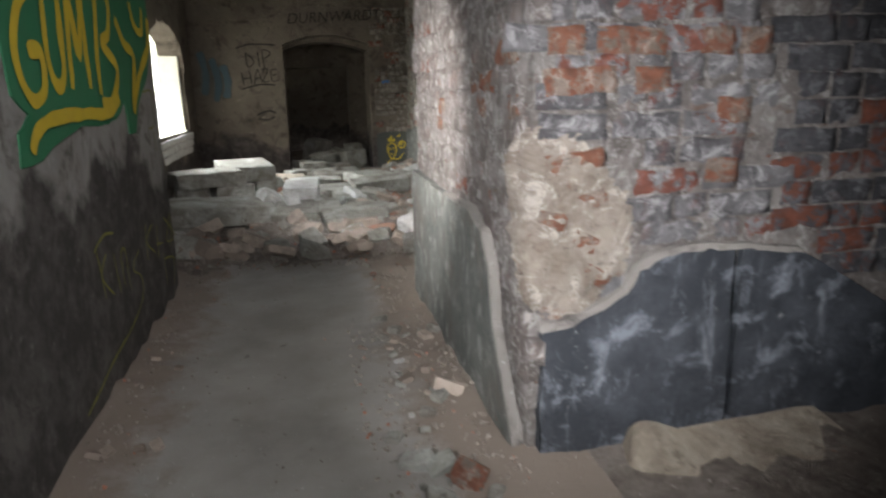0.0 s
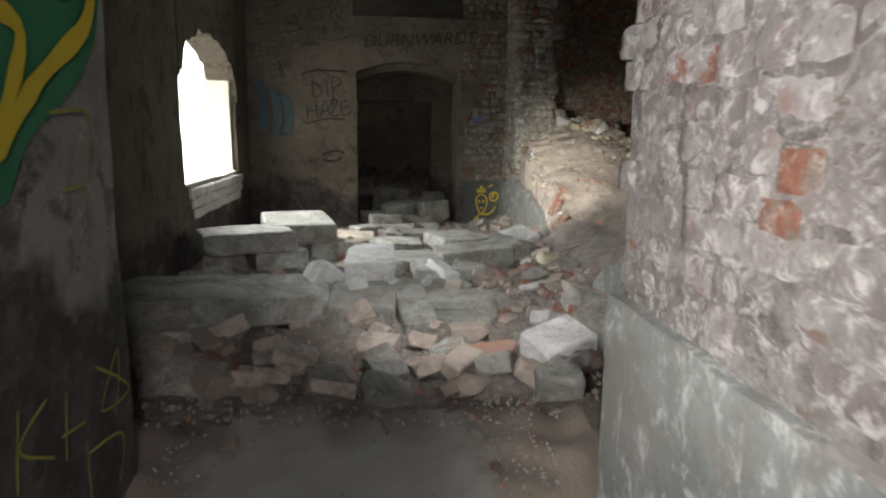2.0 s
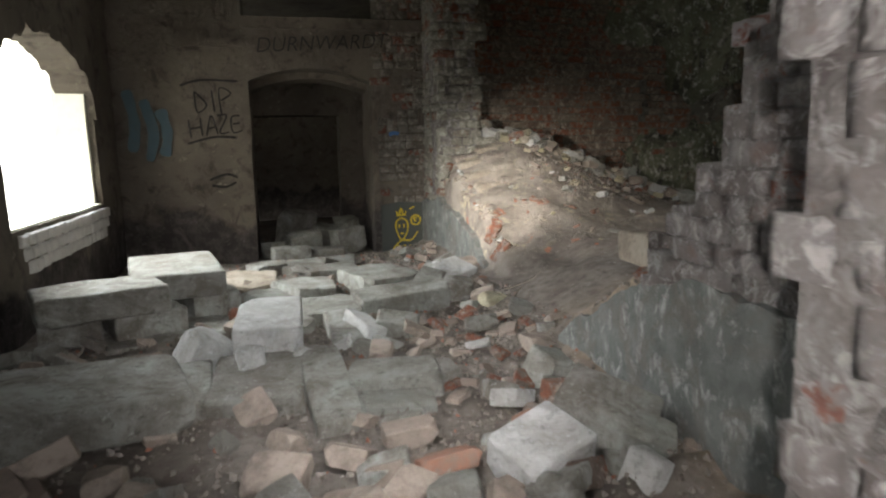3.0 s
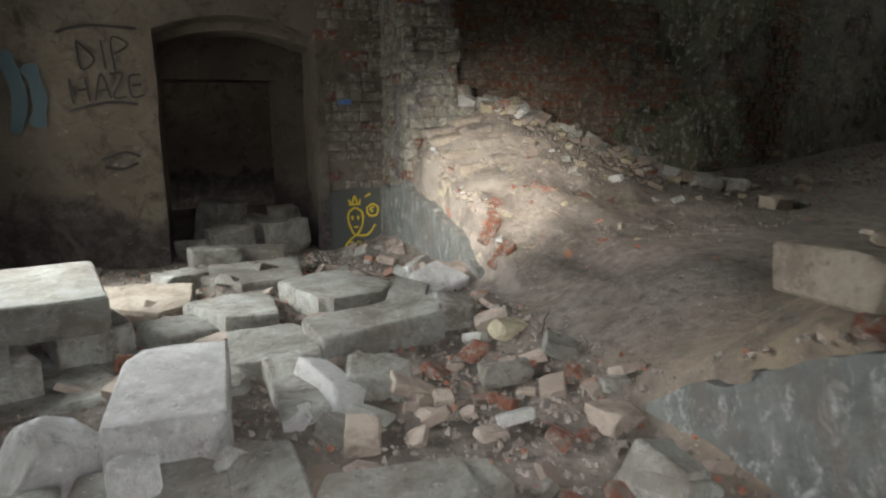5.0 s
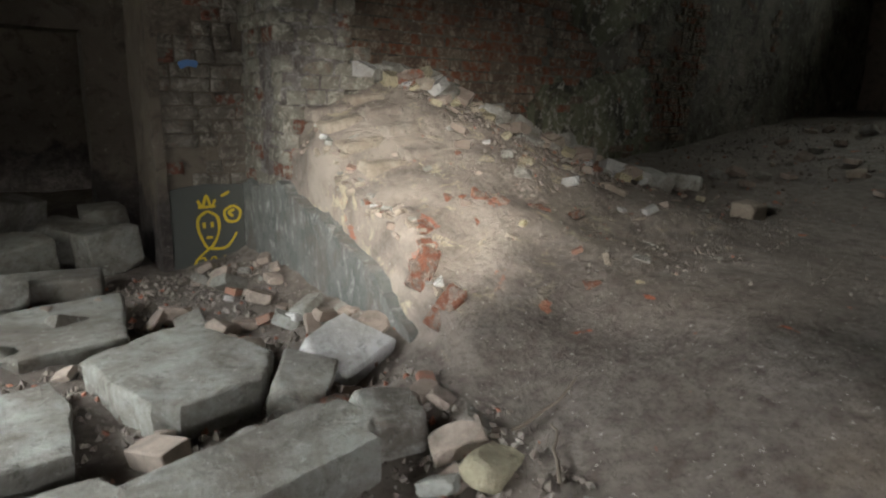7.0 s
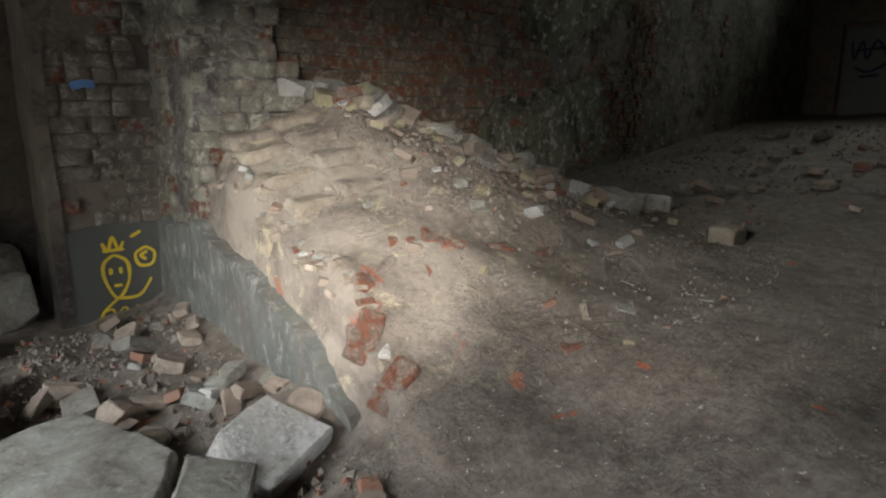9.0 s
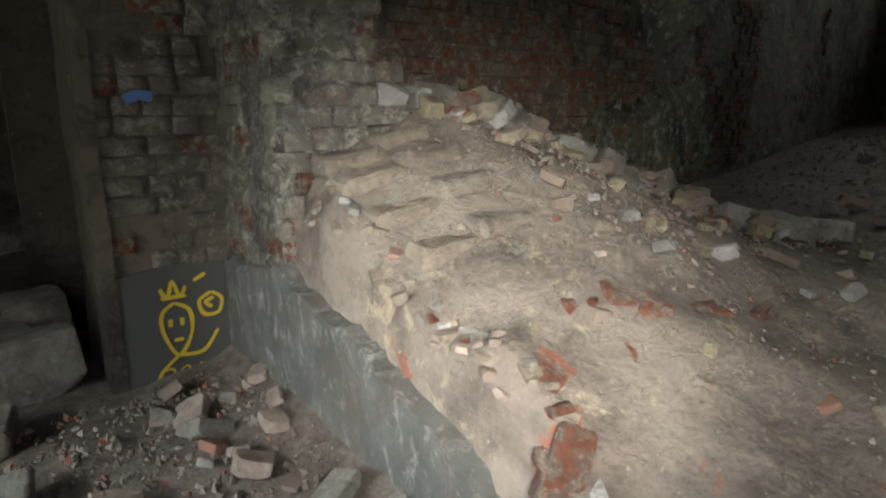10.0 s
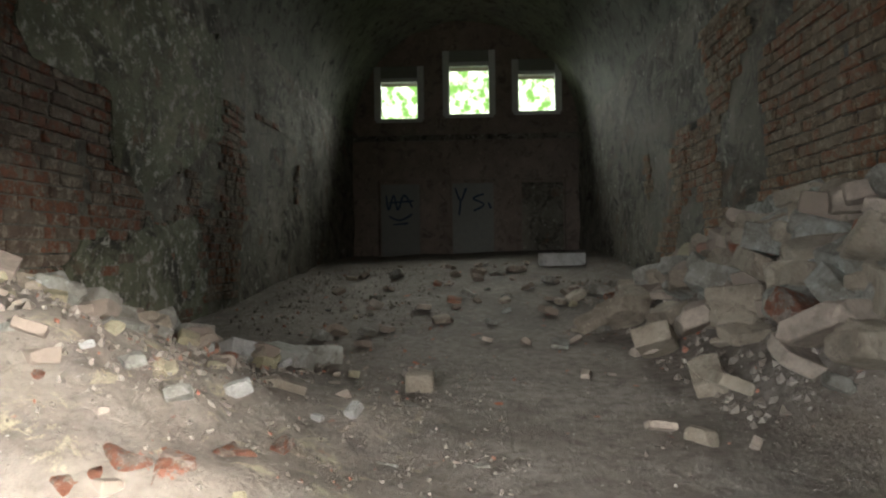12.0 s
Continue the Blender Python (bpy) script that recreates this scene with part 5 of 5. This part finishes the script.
for k in range(75):
    t = SR.random()
    p = heap(0.1 + 1.9 * t, max(0.1, 0.5 + 1.1 * t * t + SR.gauss(0.1, 0.25)))
    stone(p.x, p.y, SR.uniform(0.03, 0.1), pick(4, 3, 2.5, 0.8, 0.5, 3), "stones on the crest of the heap")
# fragments bedded in the slope
for k in range(50):
    p = heap(SR.uniform(-0.5, 1.7), SR.uniform(0.7, 2.5))
    if p.x > 1.95:
        stone(p.x, p.y, SR.uniform(0.025, 0.1), pick(5, 2, 0.6, 0.2, 0.8, 4), "fragments bedded in the slope", -0.18)
# broken edge along the top of the painted panel
for k in range(55):
    stone(SR.uniform(1.9, 2.0), SR.uniform(8.65, 10.3), SR.uniform(0.025, 0.065), pick(5, 3, 0.4, 0.3, 0.5, 3), "fragments bedded in the slope", -0.1)
# floor of the hall
for k in range(75):
    u = SR.uniform(1.8, 9)
    p = hall(u, SR.uniform(1.0, 4.2))
    stone(p.x, p.y, SR.uniform(0.05, 0.17) * (1 if u > 3 else 0.7), pick(7, 3, 0, 0.4, 0.3, 2), "stones on the hall floor")
# heap against the other wall
for k in range(240):
    d = abs(SR.gauss(0, 0.5))
    p = hall(SR.uniform(0.6, 5.2), HALL_WIDE - 0.1 - d)
    stone(p.x, p.y, SR.uniform(0.13, 0.36), pick(4, 3, 0.1, 0.2, 0.3, 7), "stones of the heap by the hall wall", 0.42)
for k in range(100):
    p = hall(SR.uniform(0.6, 5.6), HALL_WIDE - 0.1 - abs(SR.gauss(0, 0.7)))
    stone(p.x, p.y, SR.uniform(0.05, 0.14), pick(4, 3, 0.2, 0.5, 0.4, 7), "stones of the heap by the hall wall", 0.3)
for k in range(70):
    t = SR.random()
    p = heap(0.1 + 1.9 * t, max(0.1, 0.45 + 1.1 * t * t + SR.gauss(0, 0.16)))
    stone(p.x, p.y, SR.uniform(0.07, 0.17), pick(2, 4, 1.6, 1.2, 0.3, 2), "stones on the crest of the heap")
for k in range(34):
    stone(SR.uniform(0.3, 0.7), SR.uniform(1.3, 3.6), SR.uniform(0.02, 0.075), pick(5, 4, 0, 0.5, 1), "crumbs along the passage walls")
for k in range(30):
    side = SR.choice((-1, 1))
    stone(side * SR.uniform(0.45, 0.72), SR.uniform(1.0, 5.2), SR.uniform(0.02, 0.07), pick(5, 3, 0, 0.5, 1.5), "crumbs along the passage walls")
for x, y, s, key in ((0.55, 2.05, 0.1, "brick"), (0.48, 2.15, 0.09, "pale"), (0.4, 2.2, 0.1, "pale"), (0.62, 2.7, 0.12, "rubble"), (0.35, 2.4, 0.06, "pale")):
    stone(x, y, s, key, "crumbs along the passage walls")


def debris(name, spots, seed, label):
    """Small chips and crumbs, joined into one object."""
    rng = random.Random(seed)
    verts, faces = [], []
    for spread, count, lo, hi in spots:
        for _ in range(count):
            x, y = spread(rng)
            s = rng.uniform(lo, hi)
            k = len(verts)
            c = Vector((x, y, ground_z(x, y) + s * 0.2))
            m = Euler((rng.uniform(0, 6), rng.uniform(0, 6), rng.uniform(0, 6))).to_matrix()
            for q in ((1, 0, 0), (-1, 0, 0), (0, 0.8, 0), (0, -0.8, 0), (0, 0, 0.6), (0, 0, -0.6)):
                verts.append(tuple(c + m @ (Vector(q) * s * rng.uniform(0.7, 1.2))))
            for f in ((0, 2, 4), (2, 1, 4), (1, 3, 4), (3, 0, 4), (2, 0, 5), (1, 2, 5), (3, 1, 5), (0, 3, 5)):
                faces.append(tuple(k + i for i in f))
    me = bpy.data.meshes.new(name)
    me.from_pydata(verts, [], faces)
    me.materials.append(CRUMBS)
    return tagged(new(name, me), label, "debris", kind="stuff")


def hall_spot(u0, u1, v0, v1):
    def f(rng):
        p = hall(rng.uniform(u0, u1), rng.uniform(v0, v1))
        return p.x, p.y
    return f


debris("debris_room", [(lambda r: (r.uniform(-1.4, 1.75), r.uniform(5.1, 11.0)), 7500, 0.006, 0.026), (lambda r: (r.uniform(1.0, 1.8), r.uniform(5.2, 8.6)), 700, 0.005, 0.022)], 1, "brick crumbs and mortar chips between the blocks")
debris("debris_passage", [(lambda r: (r.choice((-1, 1)) * (0.76 - abs(r.gauss(0, 0.13))), r.uniform(-1, 5.2)), 1100, 0.004, 0.014), (lambda r: (r.uniform(-0.7, 0.7), r.uniform(0, 5.2)), 260, 0.003, 0.009), (lambda r: (r.uniform(0.25, 0.75), r.uniform(1.0, 3.6)), 700, 0.004, 0.016)], 2, "plaster crumbs along the foot of the walls")
debris("debris_hall", [(hall_spot(-0.4, 2.6, 0.5, 3.0), 1500, 0.003, 0.013), (hall_spot(0.0, 2.2, 0.6, 2.0), 1300, 0.006, 0.025), (hall_spot(0, 10, 0.3, 5.1), 2000, 0.003, 0.014), (hall_spot(1.8, 9, 0.2, 2.6), 900, 0.006, 0.03), (hall_spot(0.8, 6.6, 4.0, 5.25), 1200, 0.01, 0.04)], 3, "white plaster chips and crumbs on the earth")

# ---- bricks of the passage ----
lay(wall_corridor_right, Vector((0.785, 4.21, 0)), -Y, X, 2.05, 0.0, 2.3, LIME_SET, lambda u, z: z > above_dado(4.21 - u) - 0.02 and not in_patch(2.15 - (4.21 - u), z), 51, 300, 0.005)
lay(wall_corridor_right, Vector((0.82, 2.16, 0)), X, Y, 0.86, 0.1, 2.3, NEAR_SET, lambda u, z: z > (0.52 if u < 0.2 else 0.6 if u < 0.33 else 0.75) and not in_patch(u + 0.03, z), 52, 150, 0.008)
lay(wall_entrance_right, Vector((1.7, 2.16, 0)), X, Y, 1.3, 0.4, 2.2, SOOT_SET, lambda u, z: z > 0.74 - max(0, u - 0.1) * 0.5, 53, 150, 0.014)


RB = random.Random(12)
for y, z, w in ((3.49, 1.112, 0.12), (3.455, 1.205, 0.12), (2.82, 1.31, 0.12), (2.63, 1.31, 0.24), (2.4, 1.4, 0.24), (2.7, 1.22, 0.12), (2.32, 1.22, 0.12)):
    ob = new("brick", RB.choice(RED_SET[w]))
    ob.matrix_world = Matrix.Translation((0.775, y, z)) @ Matrix((-Y, X, Vector((0, 0, 1)))).transposed().to_4x4() @ Matrix.Rotation(RB.uniform(-0.05, 0.05), 4, "Y")
    ob.parent = wall_corridor_right
for x, z, w in ((1.42, 1.42, 0.12), (1.56, 1.42, 0.12), (1.5, 1.2, 0.12), (1.47, 1.0, 0.12), (0.95, 1.3, 0.24), (1.12, 1.42, 0.24), (0.9, 1.42, 0.12), (1.2, 1.3, 0.12)):
    ob = new("brick", RB.choice(RED_SET[w]))
    ob.matrix_world = Matrix.Translation((x, 2.14, z)) @ Matrix.Rotation(RB.uniform(-0.05, 0.05), 4, "Y")
    ob.parent = wall_corridor_right


def twig(x, y, length, turn, label):
    rng = random.Random(int(x * 1000))
    d = bpy.data.curves.new("stick", "CURVE")
    d.dimensions, d.bevel_depth, d.bevel_resolution = "3D", 0.007, 2
    sp = d.splines.new("POLY")
    sp.points.add(6)
    for i, pt in enumerate(sp.points):
        a = length * (i / 6 - 0.5)
        px, py = x + a * math.cos(turn), y + a * math.sin(turn)
        pt.co = (px + rng.uniform(-0.01, 0.01), py + rng.uniform(-0.01, 0.01), ground_z(px, py) + 0.025 + rng.uniform(0, 0.012), 1)
        pt.radius = 1.0 - 0.5 * i / 6
    d.materials.append(DEAD_WOOD)
    return tagged(new("stick", d), label, "stick")


twig(1.86, 7.93, 0.3, 0.1, "dry grey stick on the earth")
twig(1.75, 7.75, 0.24, 0.9, "dry grey stick on the earth")
twig(0.1, 5.05, 0.16, 1.9, "short dry stick on the floor")
